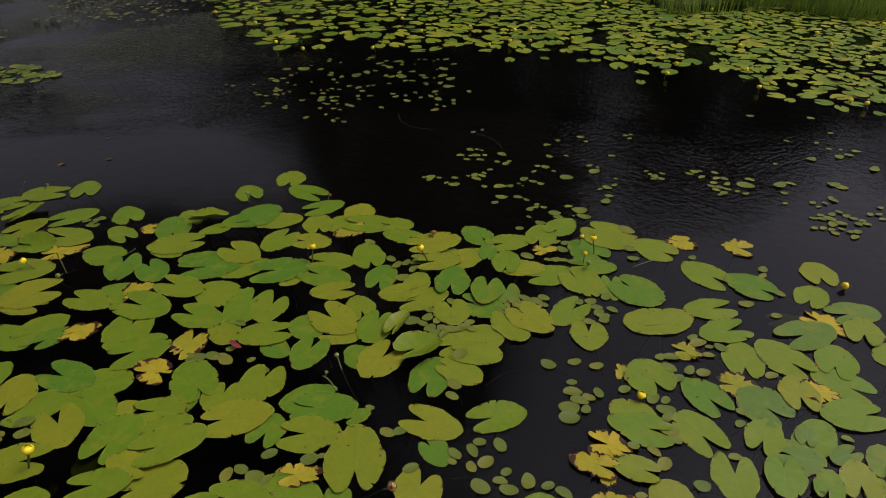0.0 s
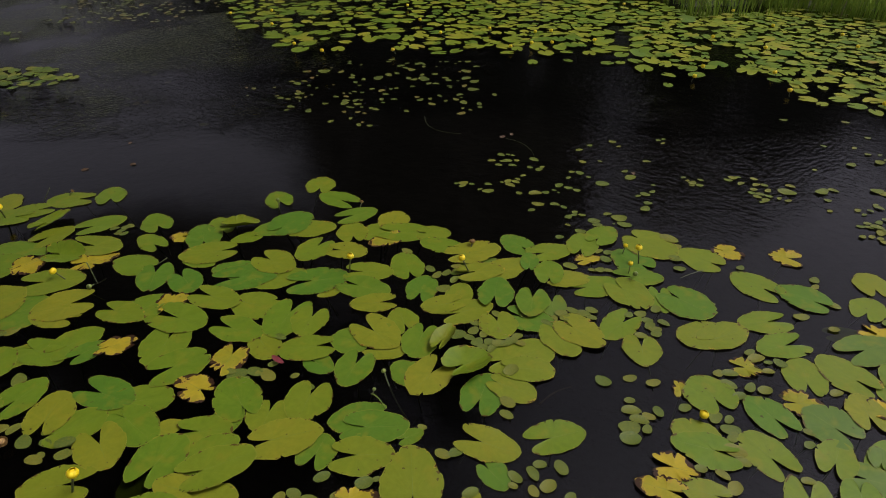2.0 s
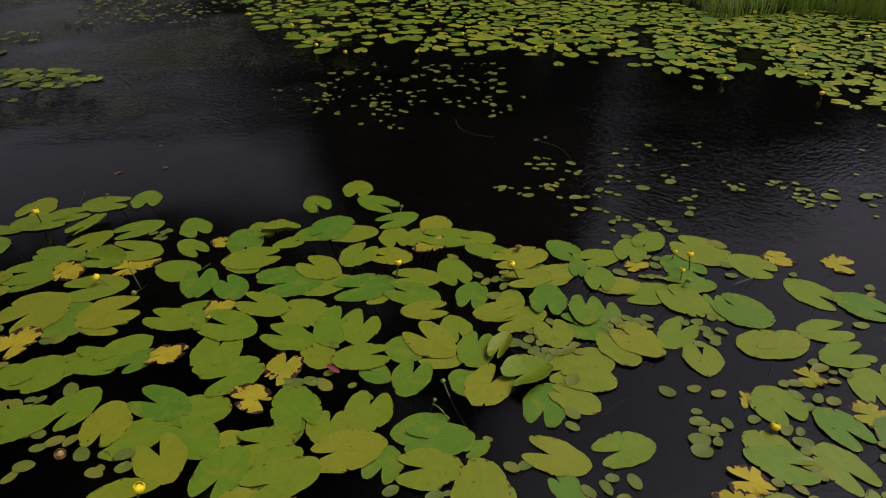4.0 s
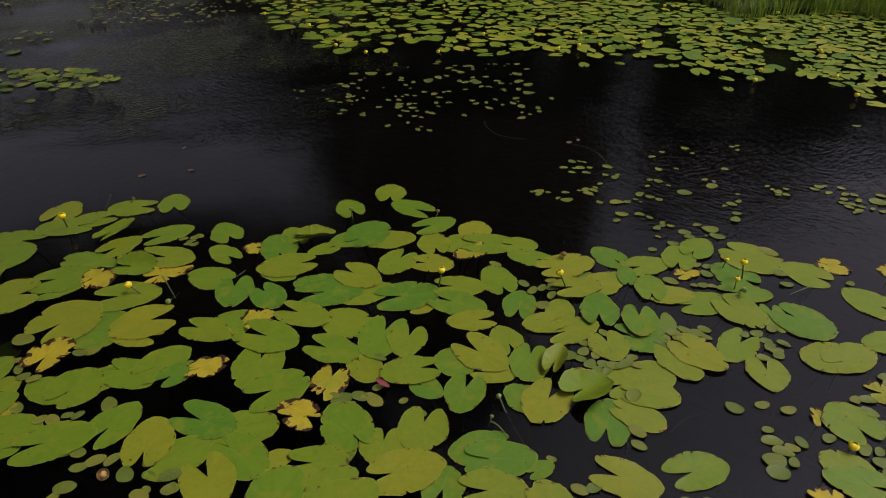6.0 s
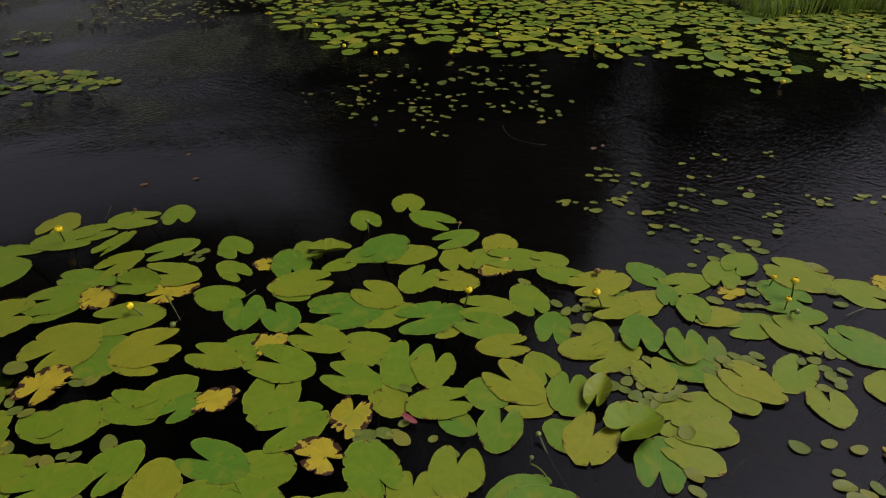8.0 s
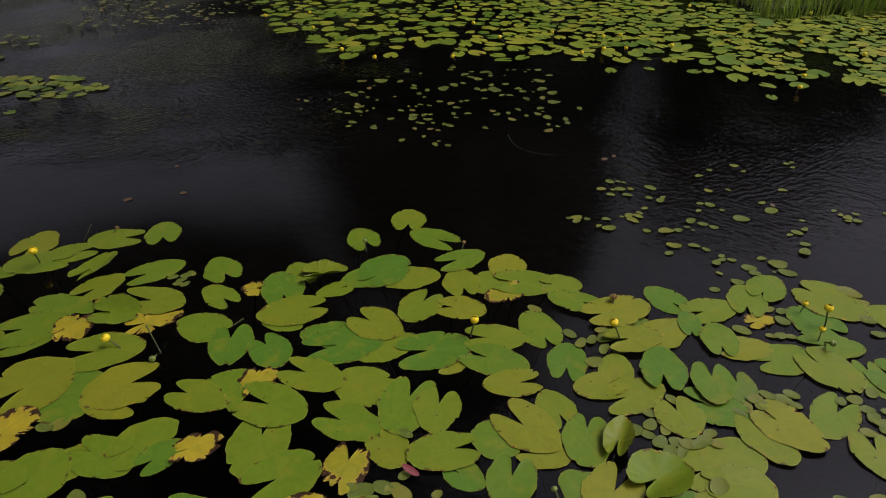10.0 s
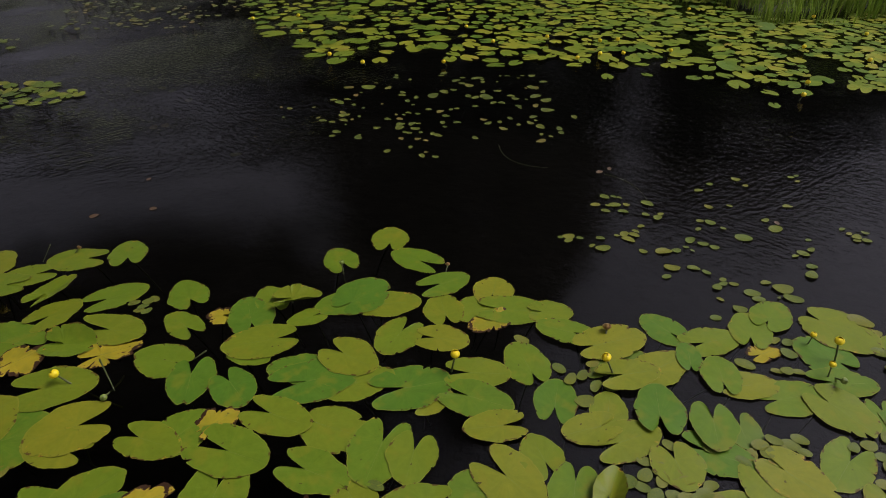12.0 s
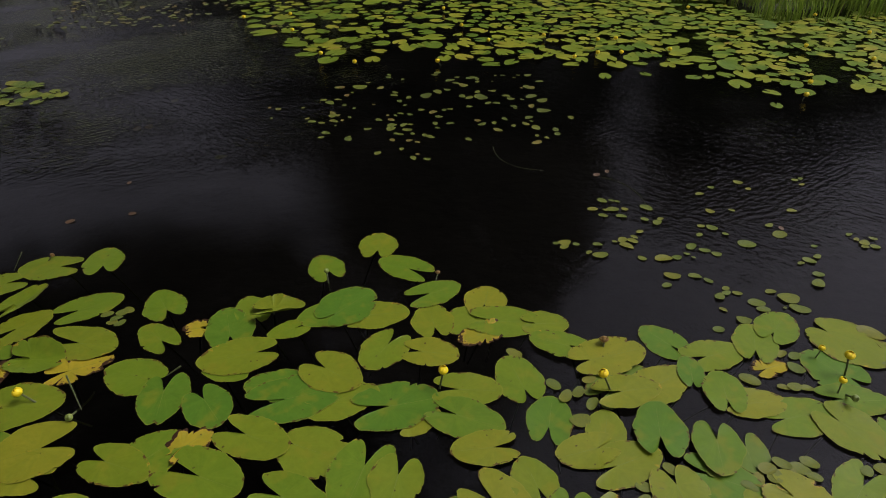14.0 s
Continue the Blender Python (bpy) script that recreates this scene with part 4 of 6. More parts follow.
flower(0.786, 8.184, 0.035, "DISTANT", 31, 174, 1.00)
flower(0.997, 8.237, 0.035, "DISTANT", 7, 298, 1.00)
flower(1.463, 7.805, 0.035, "DISTANT", 1, 245, 1.00)
flower(2.291, 9.706, 0.035, "DISTANT", 13, 196, 1.00)
flower(0.682, 7.688, 0.035, "DISTANT", 11, 203, 1.00)
flower(0.927, 7.710, 0.035, "DISTANT", 14, 51, 1.00)
flower(2.217, 6.434, 0.035, "DISTANT", 15, 171, 1.00)
flower(2.422, 6.777, 0.035, "DISTANT", 21, 336, 1.00)
flower(2.958, 7.943, 0.035, "DISTANT", 15, 346, 1.00)
flower(3.409, 7.464, 0.035, "DISTANT", 29, 241, 1.00)
flower(3.106, 6.556, 0.035, "DISTANT", 23, 252, 1.00)
flower(3.002, 6.010, 0.035, "DISTANT", 12, 221, 1.00)
flower(4.600, 8.003, 0.035, "DISTANT", 28, 204, 1.00)
flower(4.491, 7.499, 0.035, "DISTANT", 34, 61, 1.00)
flower(4.643, 6.960, 0.035, "DISTANT", 36, 249, 1.00)
flower(5.690, 8.437, 0.035, "DISTANT", 17, 64, 1.00)
flower(3.702, 5.645, 0.035, "DISTANT", 9, 6, 1.00)
flower(3.815, 5.556, 0.035, "DISTANT", 24, 212, 1.00)
flower(3.738, 9.290, 0.035, "DISTANT", 6, 13, 1.00)
flower(3.934, 8.459, 0.035, "DISTANT", 4, 93, 1.00)

# ---- stalks and twigs ----
def stalk(name, label, category, p, q, sag, r, material):
    v, f = tube(bent(p, q, sag, 10), [r * (1 - 0.05 * i) for i in range(11)], 7)
    return tagged(new(name, mesh_of(name, v, f, material)), label, category)


stalk("plant_stalk", "broken green water plant stalk leaning over dark water", "stalk", (-2.469, 3.137, 0.050), (-2.354, 2.999, 0.000), (0, 0, 0.01), 0.004, STEM)
stalk("plant_stalk", "broken green water plant stalk leaning over dark water", "stalk", (-3.127, 3.984, 0.090), (-3.178, 3.940, 0.000), (0, 0, 0), 0.003, STEM)
stalk("plant_stalk", "broken green water plant stalk leaning over dark water", "stalk", (-0.705, 2.143, 0.030), (-0.635, 2.080, 0.000), (0, 0, 0.02), 0.004, RIB)
stalk("plant_stalk", "broken green water plant stalk leaning over dark water", "stalk", (-2.030, 3.213, 0.030), (-2.089, 3.183, 0.000), (0, 0, 0), 0.004, STEM)
stalk("plant_stalk", "broken green water plant stalk leaning over dark water", "stalk", (1.126, 3.091, 0.020), (0.977, 3.031, 0.010), (0, 0, 0.005), 0.003, STEM)
stalk("plant_stalk", "thin pale stalk drifting on the water", "stalk", (-0.550, 5.477, 0.004), (-0.231, 5.094, 0.004), (-0.08, -0.08, 0), 0.0020, STEM)
stalk("plant_stalk", "thin pale stalk drifting on the water", "stalk", (0.144, 4.994, 0.004), (0.341, 4.621, 0.004), (0.05, 0.05, 0), 0.0018, STEM)
stalk("twig", "brown twig lying just under the water", "twig", (0.051, 2.121, -0.020), (0.219, 2.229, -0.020), (0, 0.02, 0), 0.005, TWIG)
stalk("twig", "brown twig lying just under the water", "twig", (-0.109, 1.619, -0.010), (-0.036, 1.632, -0.010), (0, 0.0, 0), 0.004, TWIG)
for px, py, size, turn in ((-3.13, 4.43, 0.055, 30), (-2.80, 4.52, 0.050, -15), (-2.99, 4.92, 0.035, 60), (0.12, 5.03, 0.05, 20), (0.20, 5.08, 0.04, 70), (1.05, 4.35, 0.04, 80)):
    drift = new("withered_leaf", OVALS[4].copy())
    drift.data.materials[0] = BROWN
    drift.matrix_basis = pose(px, py, 0.004, 3, -4, turn) @ Matrix.Scale(size, 4)
    tagged(drift, "small withered brown leaf adrift on dark water", "leaf", "withered leaves adrift")
fallen = new("fallen_leaf", OVALS[2].copy())
fallen.data.materials[0] = RED
fallen.matrix_basis = pose(-1.178, 2.361, 0.03, 15, 10, -30) @ Matrix.Diagonal((0.075, 0.04, 0.05, 1))
tagged(fallen, "small bright red fallen leaf between lily pads", "leaf")

# ---- small oval leaves ----
small_leaf(-2.469, 3.521, 0.053, 12, 0.007)
small_leaf(-2.428, 3.513, 0.059, 51, 0.009)
small_leaf(-2.425, 3.608, 0.060, -36, 0.008)
small_leaf(-2.450, 3.591, 0.060, 27, 0.009)
small_leaf(-2.460, 3.549, 0.059, 29, 0.008)
small_leaf(-2.516, 3.578, 0.060, 27, 0.007)
small_leaf(-1.941, 1.834, 0.072, 16, 0.010)
small_leaf(-2.377, 1.790, 0.071, 59, 0.007)
small_leaf(-2.350, 1.839, 0.087, 7, 0.008)
small_leaf(-2.050, 1.807, 0.081, -14, 0.010)
small_leaf(-2.224, 1.970, 0.076, 50, 0.006)
small_leaf(-2.145, 1.898, 0.084, -46, 0.007)
small_leaf(-2.341, 1.929, 0.070, 9, 0.009)
small_leaf(-2.289, 1.961, 0.081, 28, 0.008)
small_leaf(-2.376, 1.997, 0.071, -19, 0.010)
small_leaf(-2.443, 1.991, 0.071, 5, 0.010)
small_leaf(-1.389, 2.302, 0.050, -18, 0.010)
small_leaf(-1.241, 2.303, 0.065, 26, 0.005)
small_leaf(-1.205, 2.275, 0.084, -45, 0.008)
small_leaf(-1.275, 2.303, 0.085, -21, 0.006)
small_leaf(-1.315, 2.247, 0.064, 31, 0.010)
small_leaf(-1.353, 2.288, 0.100, 21, 0.006)
small_leaf(-2.657, 2.575, 0.077, -8, 0.006)
small_leaf(-2.603, 2.592, 0.083, 37, 0.005)
small_leaf(-2.983, 2.661, 0.113, -15, 0.008)
small_leaf(-2.762, 2.230, 0.069, -51, 0.005)
small_leaf(-2.838, 2.415, 0.063, 18, 0.009)
small_leaf(-2.782, 2.400, 0.067, 27, 0.010)
small_leaf(-2.936, 2.518, 0.059, 21, 0.008)
small_leaf(-2.881, 2.509, 0.075, -24, 0.006)
small_leaf(-2.889, 2.461, 0.069, -58, 0.007)
small_leaf(-2.518, 2.191, 0.058, 8, 0.006)
small_leaf(-2.369, 2.250, 0.094, -57, 0.006)
small_leaf(-2.474, 2.191, 0.058, 48, 0.007)
small_leaf(-2.624, 2.165, 0.057, 37, 0.010)
small_leaf(-2.570, 2.165, 0.081, -35, 0.007)
small_leaf(-0.059, 2.306, 0.085, 45, 0.015)
small_leaf(-0.104, 2.043, 0.068, -35, 0.006)
small_leaf(-0.092, 2.110, 0.079, -45, 0.010)
small_leaf(0.690, 2.670, 0.062, -10, 0.005)
small_leaf(0.624, 2.550, 0.065, -17, 0.008)
small_leaf(0.768, 2.649, 0.067, -40, 0.006)
small_leaf(0.706, 2.567, 0.065, 43, 0.006)
small_leaf(0.759, 2.760, 0.069, 43, 0.007)
small_leaf(0.707, 2.600, 0.072, -6, 0.006)
small_leaf(0.689, 2.628, 0.067, 40, 0.006)
small_leaf(0.294, 2.616, 0.066, 31, 0.010)
small_leaf(0.400, 2.687, 0.057, -23, 0.010)
small_leaf(0.306, 2.741, 0.069, -36, 0.015)
small_leaf(0.341, 2.669, 0.062, -42, 0.010)
small_leaf(0.156, 2.651, 0.062, -39, 0.008)
small_leaf(0.413, 2.748, 0.069, -29, 0.009)
small_leaf(0.368, 2.723, 0.074, -31, 0.007)
small_leaf(0.199, 2.679, 0.068, 57, 0.006)
small_leaf(0.322, 2.704, 0.068, -56, 0.008)
small_leaf(0.245, 2.719, 0.068, 9, 0.015)
small_leaf(0.278, 2.651, 0.062, 3, 0.010)
small_leaf(0.258, 2.686, 0.068, 55, 0.015)
small_leaf(-0.308, 2.564, 0.093, 7, 0.006)
small_leaf(-0.212, 2.650, 0.067, -15, 0.007)
small_leaf(0.003, 2.494, 0.059, -27, 0.010)
small_leaf(-0.005, 2.545, 0.060, 19, 0.010)
small_leaf(-0.171, 2.615, 0.066, 49, 0.010)
small_leaf(-0.085, 2.565, 0.065, 4, 0.010)
small_leaf(-0.125, 2.598, 0.066, -8, 0.010)
small_leaf(-0.115, 2.548, 0.060, -35, 0.010)
small_leaf(-0.035, 2.513, 0.064, -1, 0.010)
small_leaf(-0.065, 2.494, 0.064, 15, 0.010)
small_leaf(-0.101, 2.494, 0.075, -7, 0.009)
small_leaf(-0.139, 2.462, 0.069, 49, 0.007)
small_leaf(-0.146, 2.506, 0.064, -12, 0.006)
small_leaf(-0.187, 2.462, 0.069, 48, 0.008)
small_leaf(-0.172, 2.565, 0.065, 53, 0.010)
small_leaf(-0.212, 2.506, 0.070, 42, 0.006)
small_leaf(-0.252, 2.542, 0.065, -31, 0.007)
small_leaf(-0.227, 2.591, 0.066, 42, 0.005)
small_leaf(-0.099, 2.722, 0.063, -50, 0.006)
small_leaf(-0.307, 3.154, 0.065, 22, 0.010)
small_leaf(-0.317, 3.028, 0.075, 56, 0.006)
small_leaf(-0.381, 2.943, 0.085, 14, 0.006)
small_leaf(-0.364, 3.085, 0.070, 56, 0.009)
small_leaf(-0.419, 3.063, 0.076, 57, 0.009)
small_leaf(-0.457, 3.130, 0.071, -50, 0.005)
small_leaf(0.363, 2.241, 0.079, -36, 0.008)
small_leaf(0.492, 2.259, 0.069, 13, 0.005)
small_leaf(0.592, 2.228, 0.072, 13, 0.008)
small_leaf(0.457, 2.123, 0.050, -0, 0.008)
small_leaf(0.450, 2.067, 0.088, -7, 0.007)
small_leaf(0.518, 2.033, 0.061, -28, 0.007)
small_leaf(0.567, 2.057, 0.063, -78, 0.008)
small_leaf(0.471, 2.013, 0.085, -21, 0.009)
small_leaf(0.417, 1.971, 0.095, -0, 0.007)
small_leaf(0.491, 1.961, 0.053, 57, 0.008)
small_leaf(0.410, 1.917, 0.093, -0, 0.006)
small_leaf(-0.096, 1.730, 0.069, -46, 0.007)
small_leaf(-0.023, 1.747, 0.073, -66, 0.006)
small_leaf(0.010, 1.789, 0.057, -0, 0.006)
small_leaf(0.094, 1.772, 0.074, -68, 0.006)
small_leaf(0.030, 1.689, 0.074, 33, 0.007)
small_leaf(-0.031, 1.665, 0.055, -66, 0.008)
small_leaf(-0.108, 1.689, 0.042, -23, 0.009)
small_leaf(0.109, 1.643, 0.049, 30, 0.006)
small_leaf(0.081, 1.602, 0.061, -12, 0.006)
small_leaf(0.111, 1.562, 0.077, -12, 0.007)
small_leaf(0.192, 1.599, 0.072, 83, 0.007)
small_leaf(0.268, 1.579, 0.056, 21, 0.007)
small_leaf(0.325, 1.549, 0.072, -36, 0.006)
small_leaf(0.001, 1.575, 0.084, -34, 0.007)
small_leaf(-1.013, 1.633, 0.070, 79, 0.005)
small_leaf(-0.959, 1.657, 0.064, -24, 0.006)
small_leaf(-0.897, 1.623, 0.080, -11, 0.005)
small_leaf(-0.848, 1.605, 0.048, 45, 0.005)
small_leaf(-0.862, 1.732, 0.070, 26, 0.005)
small_leaf(-0.790, 1.648, 0.056, 18, 0.007)
small_leaf(-0.691, 1.704, 0.075, 16, 0.008)
small_leaf(-0.643, 1.718, 0.038, 15, 0.010)
small_leaf(-0.471, 1.977, 0.044, -21, 0.006)
small_leaf(-0.384, 1.837, 0.071, -24, 0.008)
small_leaf(-0.329, 1.846, 0.063, 20, 0.008)
small_leaf(-0.275, 1.660, 0.068, 23, 0.008)
small_leaf(-0.412, 1.684, 0.030, -0, 0.010)
small_leaf(-2.033, 1.830, 0.042, -39, 0.010)
small_leaf(-1.944, 1.836, 0.058, 84, 0.010)
small_leaf(-1.961, 1.887, 0.087, 14, 0.020)
small_leaf(-2.053, 1.897, 0.059, -19, 0.005)
small_leaf(-1.079, 2.277, 0.044, 31, 0.007)
small_leaf(-1.199, 2.356, 0.055, 30, 0.007)
small_leaf(-0.999, 2.208, 0.053, -24, 0.006)
small_leaf(-1.208, 2.543, 0.070, -25, 0.009)
small_leaf(0.691, 2.080, 0.062, 23, 0.008)
small_leaf(0.806, 2.026, 0.075, 48, 0.007)
small_leaf(0.862, 2.015, 0.055, 47, 0.006)
small_leaf(0.845, 1.960, 0.087, -7, 0.007)
small_leaf(0.842, 1.919, 0.067, 48, 0.006)
small_leaf(0.826, 1.851, 0.092, -27, 0.006)
small_leaf(0.836, 1.798, 0.064, -43, 0.008)
small_leaf(0.650, 1.761, 0.051, -10, 0.015)
small_leaf(0.731, 1.739, 0.063, -46, 0.006)
small_leaf(0.754, 1.678, 0.074, 46, 0.008)
small_leaf(0.872, 1.577, 0.067, -5, 0.006)
small_leaf(0.622, 1.536, 0.047, 1, 0.007)
small_leaf(0.972, 2.288, 0.078, -7, 0.008)
small_leaf(0.917, 2.289, 0.054, 33, 0.006)
small_leaf(0.939, 2.216, 0.075, -39, 0.007)
small_leaf(1.030, 2.197, 0.070, 48, 0.008)
small_leaf(1.092, 2.182, 0.070, 13, 0.008)
small_leaf(0.960, 2.146, 0.069, 20, 0.009)
small_leaf(1.159, 2.299, 0.060, -5, 0.009)
small_leaf(1.183, 2.359, 0.043, 2, 0.007)
small_leaf(1.237, 2.351, 0.067, -47, 0.010)
small_leaf(1.137, 2.388, 0.092, 17, 0.007)
small_leaf(1.121, 2.425, 0.062, 30, 0.009)
small_leaf(1.409, 2.166, 0.069, 16, 0.005)
small_leaf(1.056, 1.710, 0.060, -7, 0.006)
small_leaf(1.144, 1.881, 0.053, 24, 0.007)
small_leaf(1.174, 1.943, 0.049, -37, 0.009)
small_leaf(1.562, 1.796, 0.051, -29, 0.010)
small_leaf(-0.603, 3.317, 0.077, -34, 0.005)
small_leaf(0.060, 2.714, 0.080, 28, 0.010)
small_leaf(0.601, 2.712, 0.053, 40, 0.007)
small_leaf(0.665, 2.722, 0.067, 9, 0.005)
small_leaf(0.592, 3.223, 0.075, -48, 0.008)
small_leaf(0.533, 3.114, 0.059, 11, 0.009)
small_leaf(0.583, 3.108, 0.059, -10, 0.007)
small_leaf(0.489, 3.114, 0.051, -22, 0.007)
small_leaf(0.368, 3.157, 0.089, -34, 0.005)
small_leaf(0.571, 3.311, 0.061, 36, 0.006)
small_leaf(0.622, 3.298, 0.061, 31, 0.006)
small_leaf(0.357, 3.472, 0.056, 6, 0.005)
small_leaf(0.494, 3.534, 0.064, -36, 0.008)
small_leaf(1.002, 3.124, 0.074, -7, 0.009)
small_leaf(1.011, 3.227, 0.083, -23, 0.008)
small_leaf(1.040, 3.441, 0.118, -40, 0.009)
small_leaf(1.056, 3.360, 0.070, -12, 0.007)
small_leaf(1.066, 2.800, 0.055, 5, 0.008)
small_leaf(1.736, 3.011, 0.065, 41, 0.006)
small_leaf(1.709, 2.950, 0.057, 34, 0.006)
small_leaf(1.505, 2.694, 0.086, 3, 0.006)
small_leaf(1.363, 3.134, 0.052, 27, 0.006)
small_leaf(1.626, 2.594, 0.058, 3, 0.008)
small_leaf(1.726, 2.787, 0.075, -43, 0.005)
small_leaf(0.078, 4.672, 0.065, -46, 0.006)
small_leaf(0.134, 4.671, 0.040, -37, 0.008)
small_leaf(0.170, 4.660, 0.040, -33, 0.006)
small_leaf(-0.003, 4.566, 0.064, 4, 0.007)
small_leaf(0.045, 4.494, 0.058, -23, 0.005)
small_leaf(0.074, 4.555, 0.039, -17, 0.008)
small_leaf(0.120, 4.566, 0.078, 1, 0.005)
small_leaf(0.192, 4.565, 0.044, -24, 0.008)
small_leaf(0.152, 4.483, 0.067, -16, 0.007)
small_leaf(0.329, 4.585, 0.083, -39, 0.006)
small_leaf(0.282, 4.442, 0.048, -26, 0.009)
small_leaf(0.346, 4.412, 0.067, 44, 0.007)
small_leaf(0.376, 4.452, 0.043, 28, 0.007)
small_leaf(0.216, 4.306, 0.047, 22, 0.009)
small_leaf(-0.283, 4.188, 0.037, -1, 0.007)
small_leaf(-0.236, 4.197, 0.073, 8, 0.006)
small_leaf(-0.244, 4.152, 0.054, 27, 0.008)
small_leaf(-0.173, 4.179, 0.041, -18, 0.007)
small_leaf(-0.054, 4.178, 0.055, -9, 0.007)
small_leaf(0.048, 4.205, 0.032, -12, 0.008)
small_leaf(0.095, 4.223, 0.064, 49, 0.007)
small_leaf(0.150, 4.213, 0.064, -35, 0.007)
small_leaf(0.106, 4.168, 0.082, -37, 0.005)
small_leaf(0.169, 4.250, 0.046, -39, 0.009)
small_leaf(-0.064, 4.071, 0.089, 9, 0.009)
small_leaf(-0.118, 4.098, 0.045, 43, 0.008)
small_leaf(0.158, 4.044, 0.049, -42, 0.006)
small_leaf(0.273, 4.043, 0.098, 5, 0.007)
small_leaf(0.348, 4.051, 0.053, 7, 0.006)
small_leaf(0.459, 4.157, 0.073, 45, 0.007)
small_leaf(0.521, 4.120, 0.063, -14, 0.006)
small_leaf(0.575, 4.085, 0.054, -20, 0.005)
small_leaf(0.592, 4.371, 0.047, 3, 0.006)
small_leaf(0.646, 4.351, 0.066, -39, 0.008)
small_leaf(0.549, 4.276, 0.046, 40, 0.007)
small_leaf(0.701, 4.284, 0.037, -39, 0.007)
small_leaf(0.439, 4.051, 0.027, -45, 0.006)
small_leaf(0.413, 4.086, 0.036, -20, 0.006)
small_leaf(0.716, 4.755, 0.061, 11, 0.008)
small_leaf(0.704, 4.541, 0.058, -49, 0.007)
small_leaf(0.782, 4.182, 0.100, -9, 0.005)
small_leaf(1.010, 4.282, 0.093, 33, 0.005)
small_leaf(0.991, 4.378, 0.057, 29, 0.006)
small_leaf(1.021, 4.912, 0.062, -31, 0.008)
small_leaf(1.051, 4.820, 0.041, 29, 0.008)
small_leaf(0.819, 4.844, 0.046, 9, 0.007)
small_leaf(0.841, 4.550, 0.039, -34, 0.007)
small_leaf(1.205, 4.548, 0.063, -5, 0.006)
small_leaf(0.992, 3.996, 0.044, 18, 0.007)
small_leaf(1.050, 4.021, 0.071, -34, 0.006)
small_leaf(1.108, 4.055, 0.054, 35, 0.008)
small_leaf(1.034, 3.896, 0.061, -6, 0.007)
small_leaf(0.992, 3.815, 0.077, 46, 0.009)
small_leaf(1.462, 4.968, 0.042, 31, 0.005)
small_leaf(1.413, 4.944, 0.047, 4, 0.007)
small_leaf(1.431, 4.886, 0.046, 32, 0.005)
small_leaf(1.145, 4.161, 0.036, 5, 0.005)
small_leaf(0.219, 3.804, 0.055, 21, 0.007)
small_leaf(0.268, 3.884, 0.086, -19, 0.008)
small_leaf(0.301, 3.892, 0.035, -29, 0.006)
small_leaf(0.388, 3.883, 0.069, -18, 0.006)
small_leaf(0.443, 3.843, 0.051, -47, 0.007)
small_leaf(0.507, 3.779, 0.042, 29, 0.006)
small_leaf(0.451, 3.710, 0.058, 43, 0.009)
small_leaf(0.494, 3.740, 0.050, 23, 0.008)
small_leaf(0.548, 3.740, 0.050, -18, 0.006)
small_leaf(0.614, 3.664, 0.083, -11, 0.006)
small_leaf(0.625, 3.612, 0.065, -10, 0.007)
small_leaf(0.432, 3.613, 0.041, -44, 0.006)
small_leaf(0.501, 3.534, 0.064, -18, 0.007)
small_leaf(0.722, 3.754, 0.059, 10, 0.005)
small_leaf(0.786, 3.700, 0.104, -4, 0.006)
small_leaf(0.801, 3.619, 0.098, -25, 0.006)
small_leaf(0.734, 3.626, 0.021, 29, 0.006)
small_leaf(1.405, 4.280, 0.046, 28, 0.005)
small_leaf(1.415, 4.224, 0.037, 39, 0.008)
small_leaf(1.439, 4.187, 0.064, 37, 0.009)
small_leaf(1.424, 4.151, 0.045, -3, 0.007)
small_leaf(1.479, 4.150, 0.054, -14, 0.008)
small_leaf(1.512, 4.232, 0.046, -32, 0.009)
small_leaf(1.716, 4.231, 0.064, -29, 0.008)
small_leaf(1.763, 4.268, 0.065, -30, 0.008)
small_leaf(1.809, 4.277, 0.046, -14, 0.006)
small_leaf(1.793, 4.184, 0.064, 32, 0.005)
small_leaf(1.914, 4.248, 0.055, -41, 0.007)
small_leaf(1.892, 4.157, 0.068, 25, 0.008)
small_leaf(1.948, 4.147, 0.054, -41, 0.008)
small_leaf(1.845, 4.086, 0.054, 7, 0.008)
small_leaf(1.809, 4.042, 0.053, -16, 0.006)
small_leaf(1.860, 4.016, 0.062, -27, 0.008)
small_leaf(1.938, 4.068, 0.063, 47, 0.007)
small_leaf(1.827, 3.982, 0.062, -46, 0.007)
small_leaf(1.908, 3.990, 0.057, -31, 0.007)
small_leaf(1.861, 3.932, 0.065, 29, 0.009)
small_leaf(1.827, 3.907, 0.043, 8, 0.007)
small_leaf(1.967, 3.956, 0.044, 42, 0.008)
small_leaf(2.067, 4.049, 0.125, -25, 0.006)
small_leaf(2.132, 4.137, 0.072, -40, 0.006)
small_leaf(2.014, 3.923, 0.052, 11, 0.007)
small_leaf(2.313, 4.048, 0.116, 31, 0.009)
small_leaf(2.408, 4.073, 0.072, -41, 0.006)
small_leaf(2.291, 3.929, 0.052, -28, 0.007)
small_leaf(2.231, 3.785, 0.042, 31, 0.006)
small_leaf(2.708, 4.054, 0.089, -10, 0.009)
small_leaf(2.746, 4.011, 0.088, -23, 0.006)
small_leaf(2.423, 3.791, 0.051, 37, 0.007)
small_leaf(2.438, 3.737, 0.042, 23, 0.005)
small_leaf(2.504, 3.783, 0.042, -48, 0.008)
small_leaf(2.584, 3.822, 0.068, -49, 0.009)
small_leaf(2.585, 3.862, 0.043, 25, 0.007)
